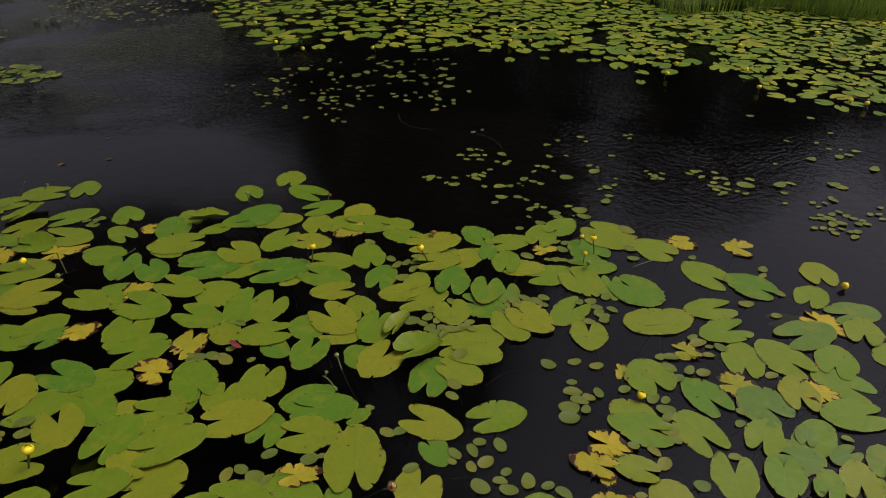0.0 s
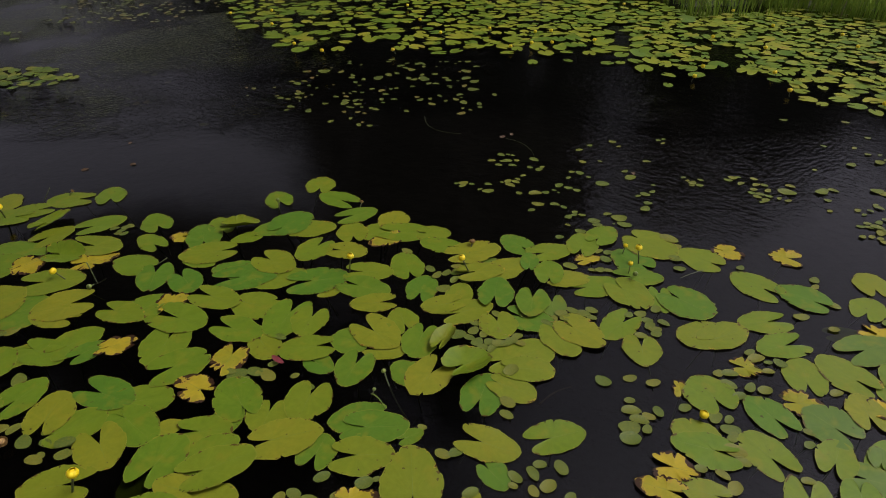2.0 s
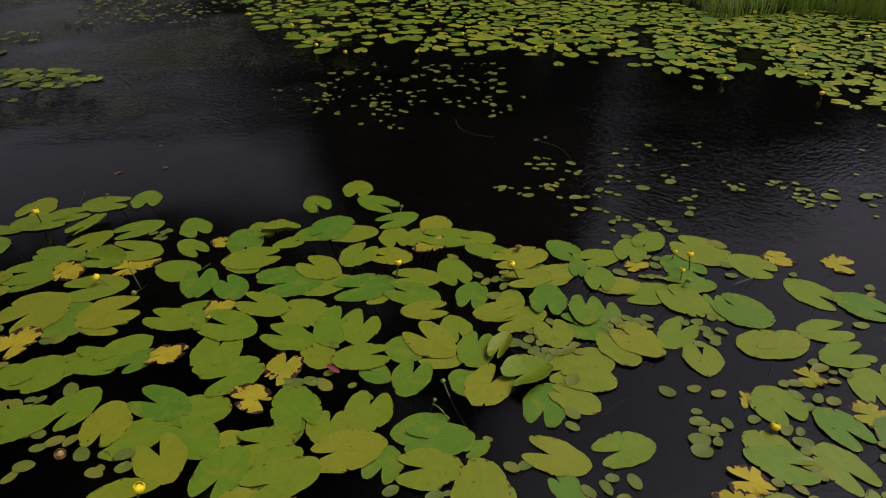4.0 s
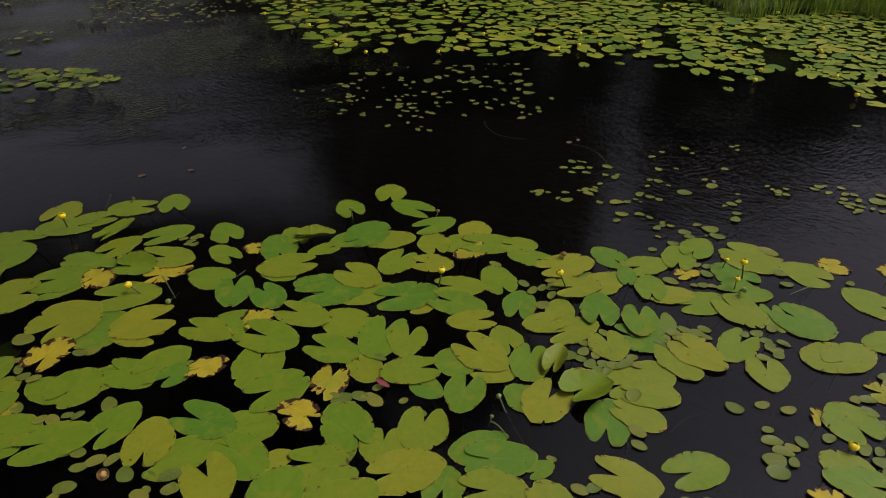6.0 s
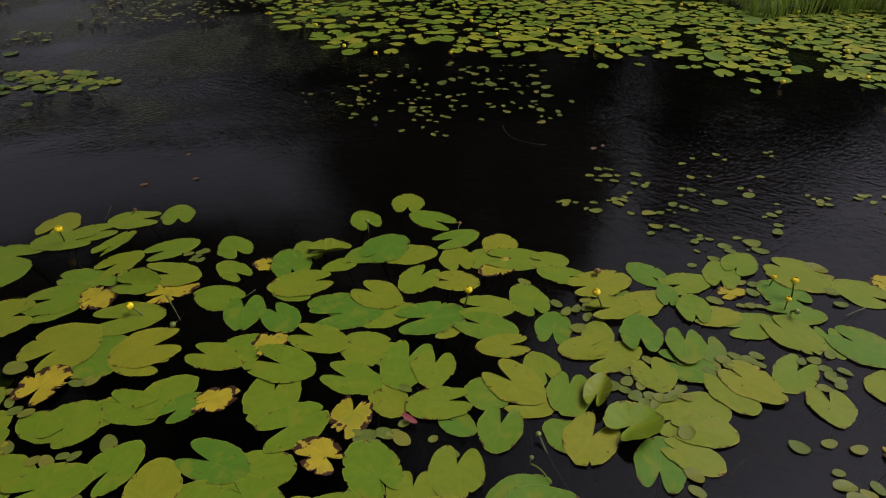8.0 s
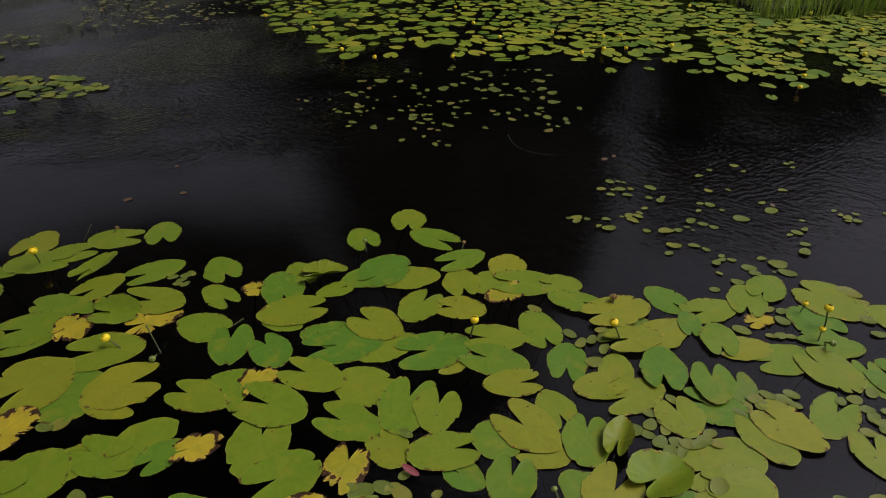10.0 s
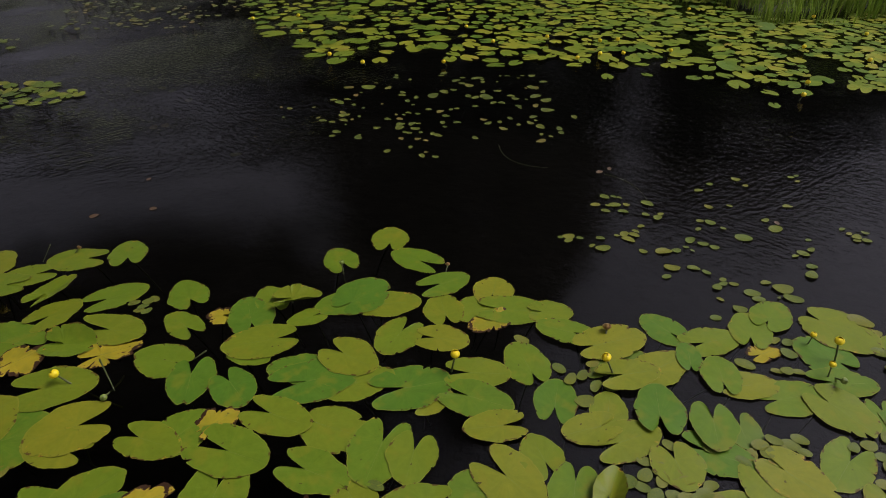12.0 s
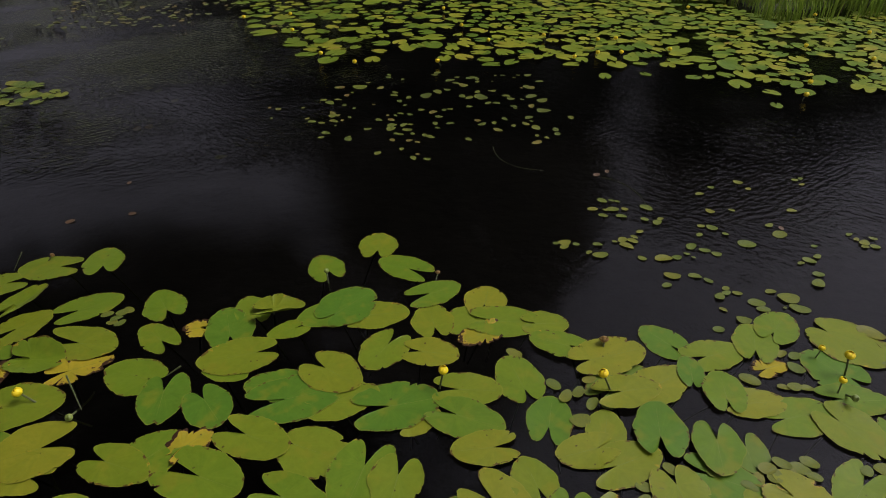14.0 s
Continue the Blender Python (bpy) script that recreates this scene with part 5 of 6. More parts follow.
small_leaf(2.327, 3.588, 0.057, -14, 0.005)
small_leaf(2.391, 3.624, 0.049, -3, 0.007)
small_leaf(2.471, 3.631, 0.066, 36, 0.007)
small_leaf(2.536, 3.661, 0.050, -40, 0.009)
small_leaf(2.561, 3.616, 0.057, 28, 0.005)
small_leaf(2.586, 3.580, 0.057, -17, 0.007)
small_leaf(2.630, 3.551, 0.048, 1, 0.007)
small_leaf(2.583, 3.509, 0.056, 17, 0.007)
small_leaf(2.639, 3.508, 0.056, -32, 0.007)
small_leaf(2.376, 3.574, 0.057, -35, 0.006)
small_leaf(2.425, 3.573, 0.081, -36, 0.009)
small_leaf(2.421, 3.516, 0.096, 37, 0.005)
small_leaf(2.476, 3.516, 0.072, -19, 0.009)
small_leaf(2.267, 3.462, 0.048, 21, 0.008)
small_leaf(2.325, 3.461, 0.048, 33, 0.008)
small_leaf(2.369, 3.441, 0.047, 10, 0.007)
small_leaf(2.439, 3.447, 0.047, -37, 0.008)
small_leaf(2.370, 3.400, 0.055, -29, 0.007)
small_leaf(2.474, 3.413, 0.047, 5, 0.009)
small_leaf(2.525, 3.419, 0.063, 22, 0.006)
small_leaf(2.470, 3.353, 0.070, 28, 0.008)
small_leaf(2.728, 3.630, 0.049, 32, 0.008)
small_leaf(2.785, 3.630, 0.049, 12, 0.009)
small_leaf(2.776, 3.571, 0.049, 17, 0.006)
small_leaf(2.850, 3.719, 0.042, 5, 0.007)
small_leaf(3.152, 4.297, 0.102, 44, 0.009)
small_leaf(2.999, 4.515, 0.087, 49, 0.009)
small_leaf(3.096, 4.545, 0.078, -29, 0.007)
small_leaf(3.191, 4.618, 0.069, -20, 0.007)
small_leaf(3.177, 4.979, 0.052, 4, 0.007)
small_leaf(2.725, 4.819, 0.051, -45, 0.007)
small_leaf(2.957, 4.784, 0.051, 36, 0.006)
small_leaf(2.996, 4.662, 0.050, -25, 0.007)
small_leaf(3.086, 4.651, 0.045, 28, 0.006)
small_leaf(2.759, 4.476, 0.077, 18, 0.008)
small_leaf(2.435, 4.388, 0.038, -5, 0.009)
small_leaf(2.653, 5.377, 0.072, -7, 0.006)
small_leaf(3.179, 5.320, 0.066, -25, 0.005)
small_leaf(-1.679, 6.770, 0.134, -6, 0.007)
small_leaf(-1.955, 6.433, 0.064, 4, 0.008)
small_leaf(-1.895, 6.379, 0.102, -49, 0.005)

# ---- lily pads of the near bed ----
lily_pad(-2.978, 3.633, 0.279, 0.184, 61, 0.012, "n", 0.02, 0.16, False, -22)
lily_pad(-2.709, 3.274, 0.250, 0.192, 0, 0.010, "n", 0.02, 0.11, False, 22)
lily_pad(-1.722, 3.585, 0.250, 0.190, 12, 0.026, "y", 0.02, 0.16, False, -30)
lily_pad(-2.904, 3.284, 0.361, 0.231, 157, 0.0040, "n", 0.00, 0.20, False, 0, 0.25)
lily_pad(-3.070, 3.041, 0.257, 0.164, 31, 0.0040, "n", 0.00, 0.20, False, 0, 0.30)
lily_pad(-2.511, 3.210, 0.272, 0.174, 27, 0.0040, "d", 0.00, 0.20, False, 0, 0.35)
lily_pad(-2.696, 2.727, 0.299, 0.323, 31, 0.0040, "g", 0.00, 0.20, False, 0, 0.30)
lily_pad(-2.042, 3.482, 0.130, 0.141, -180, 0.0040, "d", 0.00, 0.20, False, 0, 0.35)
lily_pad(-1.805, 3.558, 0.225, 0.176, 117, 0.0040, "n", 0.00, 0.20, False, 0, 0.20)
lily_pad(-1.604, 3.483, 0.198, 0.127, -155, 0.0040, "n", 0.00, 0.20, False, 0, 0.35)
lily_pad(-1.396, 3.603, 0.336, 0.215, -161, 0.0040, "g", 0.00, 0.20, False, 0, 0.35)
lily_pad(-1.268, 3.574, 0.322, 0.206, 5, 0.0073, "y", 0.00, 0.20, False, 0, 0.40)
lily_pad(-1.556, 3.130, 0.287, 0.189, -180, 0.0040, "g", 0.00, 0.25, False, 0, 0.35)
lily_pad(-1.378, 3.031, 0.304, 0.195, 20, 0.0040, "n", 0.00, 0.20, False, 0, 0.30)
lily_pad(-1.041, 2.924, 0.191, 0.126, 29, 0.0040, "y", 0.00, 0.20, False, 0, 0.30)
lily_pad(-2.009, 2.759, 0.261, 0.224, 50, 0.0040, "n", 0.00, 0.20, False, 0, 0.35)
lily_pad(-1.776, 2.533, 0.314, 0.245, -93, 0.0040, "n", 0.00, 0.30, False, 0, 0.35)
lily_pad(-1.473, 2.831, 0.282, 0.230, -20, 0.0040, "n", 0.00, 0.20, False, 0, 0.20)
lily_pad(-1.305, 2.524, 0.214, 0.167, -55, 0.0040, "y", 0.00, 0.20, False, 0, 0.25)
lily_pad(-0.998, 2.366, 0.168, 0.131, -33, 0.0040, "g", 0.00, 0.20, False, 0, 0.35)
lily_pad(-1.325, 2.001, 0.187, 0.146, 85, 0.0040, "g", 0.00, 0.20, False, 0, 0.30)
lily_pad(-1.149, 2.060, 0.195, 0.207, -96, 0.0073, "y", 0.00, 0.20, False, 0, 0.35)
lily_pad(-1.802, 2.121, 0.296, 0.201, 7, 0.0040, "n", 0.00, 0.20, False, 0, 0.30)
lily_pad(-2.038, 1.945, 0.264, 0.201, 30, 0.0040, "n", 0.00, 0.20, False, 0, 0.20)
lily_pad(-2.769, 2.017, 0.235, 0.151, 5, 0.0040, "n", 0.00, 0.20, False, 0, 0.40)
lily_pad(-2.484, 2.382, 0.181, 0.168, 55, 0.0040, "n", 0.00, 0.20, False, 0, 0.30)
lily_pad(-2.412, 2.456, 0.290, 0.186, -23, 0.0073, "n", 0.00, 0.20, False, 0, 0.30)
lily_pad(-2.909, 2.323, 0.174, 0.153, 57, 0.0040, "y", 0.00, 0.20, False, 0, 0.40)
lily_pad(-2.810, 2.206, 0.103, 0.090, 59, 0.0040, "d", 0.00, 0.20, False, 0, 0.30)
lily_pad(-1.591, 1.964, 0.142, 0.094, 25, 0.0040, "y", 0.00, 0.30, False, 0, 0.35)
lily_pad(-0.727, 2.031, 0.270, 0.180, -169, 0.0040, "g", 0.00, 0.22, False, 0, 0.40)
lily_pad(-0.541, 1.920, 0.121, 0.084, 26, 0.0040, "g", 0.00, 0.20, False, 0, 0.30)
lily_pad(-0.802, 2.515, 0.203, 0.195, 169, 0.0040, "g", 0.00, 0.20, False, 0, 0.25)
lily_pad(-0.714, 2.454, 0.212, 0.136, -10, 0.0040, "y", 0.00, 0.20, False, 0, 0.30)
lily_pad(-0.584, 2.650, 0.211, 0.178, 108, 0.0040, "y", 0.00, 0.20, False, 0, 0.35)
lily_pad(-0.535, 2.282, 0.184, 0.167, 133, 0.0040, "g", 0.00, 0.20, False, 0, 0.35)
lily_pad(-0.092, 2.377, 0.360, 0.230, 19, 0.0040, "y", 0.00, 0.20, False, 0, 0.25)
lily_pad(-0.771, 3.545, 0.232, 0.205, -156, 0.0040, "n", 0.00, 0.20, False, 0, 0.35)
lily_pad(-0.220, 3.105, 0.321, 0.205, 35, 0.0040, "b", 0.00, 0.20, False, 0, 0.35)
lily_pad(-0.044, 3.118, 0.315, 0.202, 30, 0.0073, "y", 0.00, 0.20, False, 0, 0.40)
lily_pad(0.125, 3.147, 0.182, 0.117, 79, 0.0106, "g", 0.00, 0.20, False, 0, 0.20)
lily_pad(-0.308, 2.851, 0.201, 0.157, 72, 0.0040, "y", 0.00, 0.20, False, 0, 0.25)
lily_pad(-0.289, 2.733, 0.304, 0.195, 21, 0.0073, "y", 0.00, 0.20, False, 0, 0.38)
lily_pad(0.212, 2.819, 0.191, 0.149, -94, 0.0040, "b", 0.00, 0.30, False, 0, 0.35)
lily_pad(0.035, 2.695, 0.296, 0.200, -24, 0.0073, "g", 0.00, 0.20, False, 0, 0.35)
lily_pad(0.465, 3.220, 0.174, 0.111, 21, 0.0040, "d", 0.00, 0.20, False, 0, 0.35)
lily_pad(0.793, 3.165, 0.274, 0.260, 129, 0.0040, "g", 0.00, 0.25, False, 0, 0.25)
lily_pad(0.424, 2.952, 0.297, 0.202, 12, 0.0040, "n", 0.00, 0.20, False, 0, 0.30)
lily_pad(0.283, 3.026, 0.257, 0.164, 4, 0.0073, "y", 0.00, 0.20, False, 0, 0.30)
lily_pad(0.817, 2.877, 0.229, 0.143, -98, 0.0040, "n", 0.00, 0.20, False, 0, 0.35)
lily_pad(0.203, 2.566, 0.269, 0.210, -73, 0.0106, "y", 0.00, 0.20, False, 0, 0.33)
lily_pad(-3.448, 3.863, 0.279, 0.249, 78, 0.0040, "y", 0.00, 0.30, False, 0, 0.35)
lily_pad(-3.151, 3.824, 0.303, 0.199, -157, 0.0040, "n", 0.00, 0.40, False, 0, 0.35)
lily_pad(-3.250, 3.723, 0.355, 0.227, -171, 0.0073, "n", 0.00, 0.20, False, 0, 0.30)
lily_pad(-2.945, 3.971, 0.319, 0.216, -174, 0.0040, "n", 0.00, 0.38, False, 0, 0.33)
lily_pad(-2.726, 3.982, 0.255, 0.214, 108, 0.0040, "n", 0.00, 0.50, False, 0, 0.30)
lily_pad(-3.511, 3.555, 0.388, 0.248, 176, 0.0040, "n", 0.00, 0.30, False, 0, 0.35)
lily_pad(-2.888, 3.474, 0.270, 0.211, 51, 0.0073, "y", 0.00, 0.25, False, 0, 0.40)
lily_pad(-2.670, 3.611, 0.314, 0.207, 31, 0.0040, "n", 0.00, 0.30, False, 0, 0.35)
lily_pad(-3.490, 3.343, 0.297, 0.232, 45, 0.0073, "n", 0.00, 0.20, False, 0, 0.40)
lily_pad(-3.502, 3.195, 0.171, 0.185, 52, 0.0106, "n", 0.00, 0.20, False, 0, 0.40)
lily_pad(-3.312, 3.146, 0.119, 0.129, 71, -0.025, "g", 0.00, 0.20, True, 0, 0.30)
lily_pad(-3.083, 3.156, 0.350, 0.256, 20, 0.0073, "n", 0.00, 0.25, False, 0, 0.38)
lily_pad(-2.872, 3.154, 0.201, 0.217, 47, 0.0106, "d", 0.00, 0.20, False, 0, 0.35)
lily_pad(-2.550, 3.378, 0.352, 0.226, -7, 0.0073, "y", 0.00, 0.30, False, 0, 0.48)
lily_pad(-2.161, 3.165, 0.280, 0.217, 163, 0.0040, "n", 0.00, 0.30, False, 0, 0.25)
lily_pad(-2.662, 3.004, 0.359, 0.264, 13, 0.0073, "y", 0.00, 0.30, False, 0, 0.38)
lily_pad(-3.212, 3.016, 0.298, 0.322, -156, 0.0106, "y", 0.00, 0.35, False, 0, 0.35)
lily_pad(-2.413, 2.697, 0.283, 0.188, 167, 0.0073, "y", 0.00, 0.25, False, 0, 0.35)
lily_pad(-2.411, 2.808, 0.317, 0.270, -156, 0.0106, "y", 0.00, 0.45, False, 0, 0.38)
lily_pad(-2.854, 2.780, 0.355, 0.363, 57, 0.0106, "y", 0.00, 0.25, False, 0, 0.40)
lily_pad(-2.800, 2.541, 0.241, 0.210, 69, 0.0139, "d", 0.00, 0.20, False, 0, 0.40)
lily_pad(-3.054, 2.575, 0.172, 0.155, 77, -0.025, "g", 0.00, 0.20, True, 0, 0.30)
lily_pad(-2.248, 3.615, 0.247, 0.208, 127, 0.0040, "n", 0.00, 0.40, False, 0, 0.30)
lily_pad(-2.189, 3.397, 0.244, 0.159, 141, 0.0040, "n", 0.00, 0.35, False, 0, 0.35)
lily_pad(-1.889, 3.431, 0.294, 0.230, 111, 0.0073, "g", 0.00, 0.30, False, 0, 0.30)
lily_pad(-1.427, 3.580, 0.320, 0.272, 48, 0.0106, "g", 0.00, 0.20, False, 0, 0.25)
lily_pad(-0.955, 3.486, 0.240, 0.209, 102, 0.0073, "y", 0.00, 0.30, False, 0, 0.28)
lily_pad(-1.162, 3.373, 0.270, 0.211, -121, 0.0040, "n", 0.00, 0.30, False, 0, 0.35)
lily_pad(-1.008, 3.324, 0.257, 0.185, -8, 0.0073, "y", 0.00, 0.25, False, 0, 0.35)
lily_pad(-1.551, 3.050, 0.399, 0.255, 17, 0.0073, "g", 0.00, 0.25, False, 0, 0.40)
lily_pad(-1.416, 3.218, 0.289, 0.234, -33, 0.0106, "y", 0.00, 0.30, False, 0, 0.35)
lily_pad(-1.128, 3.012, 0.358, 0.249, 13, 0.0073, "g", 0.00, 0.25, False, 0, 0.42)
lily_pad(-2.062, 3.094, 0.275, 0.215, -81, 0.0073, "g", 0.00, 0.35, False, 0, 0.35)
lily_pad(-1.881, 3.047, 0.242, 0.189, -50, 0.0106, "g", 0.00, 0.30, False, 0, 0.30)
lily_pad(-1.885, 2.812, 0.185, 0.168, 48, 0.0073, "d", 0.00, 0.20, False, 0, 0.35)
lily_pad(-1.779, 2.689, 0.344, 0.230, -20, 0.0106, "n", 0.00, 0.22, False, 0, 0.50)
lily_pad(-1.672, 2.337, 0.294, 0.237, 30, 0.0073, "n", 0.00, 0.30, False, 0, 0.42)
lily_pad(-1.663, 2.869, 0.307, 0.196, -21, 0.0139, "n", 0.00, 0.30, False, 0, 0.38)
lily_pad(-1.199, 2.735, 0.313, 0.253, -105, 0.0073, "n", 0.00, 0.35, False, 0, 0.35)
lily_pad(-1.075, 2.694, 0.243, 0.204, -101, 0.0106, "n", 0.00, 0.32, False, 0, 0.35)
lily_pad(-1.473, 2.611, 0.294, 0.194, -22, 0.0073, "n", 0.00, 0.30, False, 0, 0.38)
lily_pad(-1.416, 2.418, 0.230, 0.180, -100, 0.0073, "d", 0.00, 0.40, False, 0, 0.35)
lily_pad(-1.489, 2.174, 0.211, 0.166, 148, 0.0238, "d", 0.00, 0.35, False, 0, 0.30)
lily_pad(-1.014, 2.468, 0.283, 0.184, -171, 0.0139, "n", 0.00, 0.25, False, 0, 0.33)
lily_pad(-1.278, 2.092, 0.282, 0.220, 124, 0.0106, "n", 0.00, 0.20, False, 0, 0.28)
lily_pad(-0.985, 2.154, 0.240, 0.219, -102, 0.0106, "y", 0.00, 0.32, False, 0, 0.35)
lily_pad(-1.939, 2.168, 0.302, 0.193, -20, 0.0073, "g", 0.00, 0.28, False, 0, 0.42)
lily_pad(-2.115, 2.011, 0.257, 0.211, 94, 0.0073, "y", 0.00, 0.26, False, 0, 0.32)
lily_pad(-2.307, 2.121, 0.260, 0.203, 61, 0.0106, "n", 0.00, 0.22, False, 0, 0.40)
lily_pad(-2.536, 2.039, 0.321, 0.213, 21, 0.0139, "n", 0.00, 0.18, False, 0, 0.38)
lily_pad(-2.766, 2.101, 0.299, 0.191, 11, 0.0073, "n", 0.00, 0.20, False, 0, 0.40)
lily_pad(-2.613, 2.323, 0.258, 0.171, 166, 0.0040, "n", 0.00, 0.20, False, 0, 0.25)
lily_pad(-2.579, 2.328, 0.241, 0.261, 60, 0.0106, "n", 0.00, 0.22, False, 0, 0.38)
lily_pad(-2.256, 2.477, 0.276, 0.216, 48, 0.0106, "n", 0.00, 0.20, False, 0, 0.35)
lily_pad(-2.155, 2.417, 0.186, 0.145, 47, 0.0139, "g", 0.00, 0.30, False, 0, 0.35)
lily_pad(-2.147, 2.754, 0.282, 0.180, -19, 0.0073, "y", 0.00, 0.35, False, 0, 0.30)
lily_pad(-2.037, 2.463, 0.206, 0.137, 24, 0.0172, "d", 0.00, 0.20, False, 0, 0.35)
lily_pad(-3.015, 2.428, 0.218, 0.176, 65, 0.0073, "n", 0.00, 0.20, False, 0, 0.40)
lily_pad(-2.894, 2.229, 0.213, 0.172, 38, 0.0106, "n", 0.00, 0.20, False, 0, 0.40)
lily_pad(-1.774, 2.026, 0.298, 0.190, -36, 0.0073, "n", 0.00, 0.20, False, 0, 0.25)
lily_pad(-1.422, 1.948, 0.253, 0.174, 2, 0.0139, "n", 0.00, 0.22, False, 0, 0.42)
lily_pad(-0.718, 1.975, 0.299, 0.205, 2, 0.0073, "g", 0.00, 0.22, False, 0, 0.35)
lily_pad(-0.736, 2.586, 0.303, 0.237, -45, 0.0073, "y", 0.00, 0.30, False, 0, 0.42)
lily_pad(-0.803, 2.352, 0.243, 0.190, -108, 0.0073, "g", 0.00, 0.32, False, 0, 0.38)
lily_pad(-0.486, 2.564, 0.253, 0.198, -105, 0.0106, "n", 0.00, 0.20, False, 0, 0.30)
lily_pad(-0.441, 2.287, 0.276, 0.216, -125, 0.0073, "y", 0.00, 0.30, False, 0, 0.42)
lily_pad(-0.216, 2.134, 0.259, 0.202, 70, 0.0040, "g", 0.00, 0.28, False, 0, 0.35)
lily_pad(-0.127, 2.231, 0.240, 0.154, -28, 0.0073, "y", 0.00, 0.20, False, 0, 0.20)
lily_pad(-0.030, 2.321, 0.259, 0.171, -5, 0.0106, "y", 0.00, 0.20, False, 0, 0.30)
lily_pad(-0.983, 3.730, 0.298, 0.190, 26, 0.0106, "g", 0.00, 0.30, False, 0, 0.42)
lily_pad(-0.714, 3.654, 0.221, 0.216, 78, 0.0073, "y", 0.00, 0.35, False, 0, 0.35)
lily_pad(-0.712, 3.458, 0.240, 0.156, -149, 0.0073, "d", 0.00, 0.20, False, 0, 0.35)
lily_pad(-0.667, 3.525, 0.346, 0.221, -5, 0.0106, "n", 0.00, 0.22, False, 0, 0.38)
lily_pad(-0.487, 3.503, 0.222, 0.190, 0, 0.0139, "y", 0.00, 0.20, False, 0, 0.30)
lily_pad(-0.359, 3.349, 0.268, 0.171, 159, 0.0172, "n", 0.00, 0.25, False, 0, 0.33)
lily_pad(-0.580, 3.105, 0.270, 0.211, 106, 0.0040, "n", 0.00, 0.22, False, 0, 0.25)
lily_pad(-0.849, 3.102, 0.290, 0.186, -3, 0.0073, "y", 0.00, 0.25, False, 0, 0.38)
lily_pad(-0.861, 2.966, 0.321, 0.206, -21, 0.0106, "g", 0.00, 0.22, False, 0, 0.38)
lily_pad(-0.728, 2.810, 0.257, 0.164, -173, 0.0139, "y", 0.00, 0.25, False, 0, 0.36)
lily_pad(-0.508, 2.914, 0.241, 0.188, 76, 0.0040, "g", 0.00, 0.30, False, 0, 0.33)
lily_pad(-0.281, 3.257, 0.349, 0.223, 16, 0.0205, "y", 0.00, 0.20, False, 0, 0.25)
lily_pad(-0.193, 3.074, 0.288, 0.185, 11, 0.0238, "y", 0.00, 0.22, False, 0, 0.40)
lily_pad(0.103, 3.363, 0.244, 0.191, 129, 0.0040, "g", 0.00, 0.30, False, 0, 0.33)
lily_pad(0.236, 3.292, 0.288, 0.188, 15, 0.0073, "n", 0.00, 0.30, False, 0, 0.38)
lily_pad(-0.100, 2.852, 0.266, 0.210, 80, 0.0238, "g", 0.00, 0.28, False, 0, 0.33)
lily_pad(-0.345, 2.809, 0.240, 0.157, -164, 0.0106, "y", 0.00, 0.25, False, 0, 0.33)
lily_pad(0.106, 2.836, 0.247, 0.193, -101, 0.0238, "g", 0.00, 0.32, False, 0, 0.35)
lily_pad(-0.099, 2.656, 0.213, 0.209, -82, 0.0106, "y", 0.00, 0.35, False, 0, 0.35)
lily_pad(0.463, 3.329, 0.256, 0.200, 70, 0.0106, "n", 0.00, 0.25, False, 0, 0.28)
lily_pad(0.595, 3.441, 0.247, 0.193, 48, 0.0139, "n", 0.00, 0.20, False, 0, 0.30)
lily_pad(0.846, 3.451, 0.348, 0.320, -47, 0.0073, "y", 0.00, 0.20, False, 0, 0.22)
lily_pad(1.206, 3.189, 0.279, 0.255, 142, 0.0040, "n", 0.00, 0.25, False, 0, 0.28)
lily_pad(0.699, 3.046, 0.285, 0.182, -3, 0.0073, "g", 0.00, 0.22, False, 0, 0.35)
lily_pad(0.914, 2.847, 0.311, 0.271, -47, 0.0073, "g", 0.00, 0.20, False, 0, 0.35)
lily_pad(0.620, 2.935, 0.288, 0.239, -58, 0.0106, "y", 0.00, 0.22, False, 0, 0.30)
lily_pad(0.227, 3.040, 0.227, 0.177, 81, 0.0139, "n", 0.00, 0.22, False, 0, 0.28)
lily_pad(0.555, 2.654, 0.281, 0.180, -136, 0.0040, "n", 0.00, 0.32, False, 0, 0.38)
lily_pad(0.286, 2.606, 0.290, 0.228, -49, 0.0139, "y", 0.00, 0.25, False, 0, 0.33)
lily_pad(0.605, 2.468, 0.222, 0.200, -99, 0.0073, "y", 0.00, 0.30, False, 0, 0.38)
lily_pad(-0.283, 2.323, 0.235, 0.230, 30, 0.028, "n", 0.02, 0.16, False, -24)
lily_pad(-0.384, 2.491, 0.200, 0.120, 65, 0.034, "y", 0.02, 0.10, False, -30)
lily_pad(-1.355, 1.565, 0.273, 0.253, 26, 0.0040, "y", 0.00, 0.23, False, 0, 0.25)
lily_pad(-1.386, 1.804, 0.264, 0.169, 37, 0.0172, "n", 0.00, 0.18, False, 0, 0.30)
lily_pad(-0.809, 1.548, 0.314, 0.201, -12, 0.0040, "n", 0.00, 0.18, False, 0, 0.30)
lily_pad(-0.738, 1.629, 0.185, 0.118, 4, 0.0073, "d", 0.00, 0.28, False, 0, 0.35)
lily_pad(-0.905, 1.843, 0.183, 0.169, 73, 0.0040, "g", 0.00, 0.38, False, 0, 0.42)
lily_pad(-0.545, 1.517, 0.113, 0.114, 115, 0.0040, "g", 0.00, 0.28, False, 0, 0.35)
lily_pad(-0.198, 1.766, 0.163, 0.125, -53, 0.0040, "g", 0.00, 0.18, False, 0, 0.30)
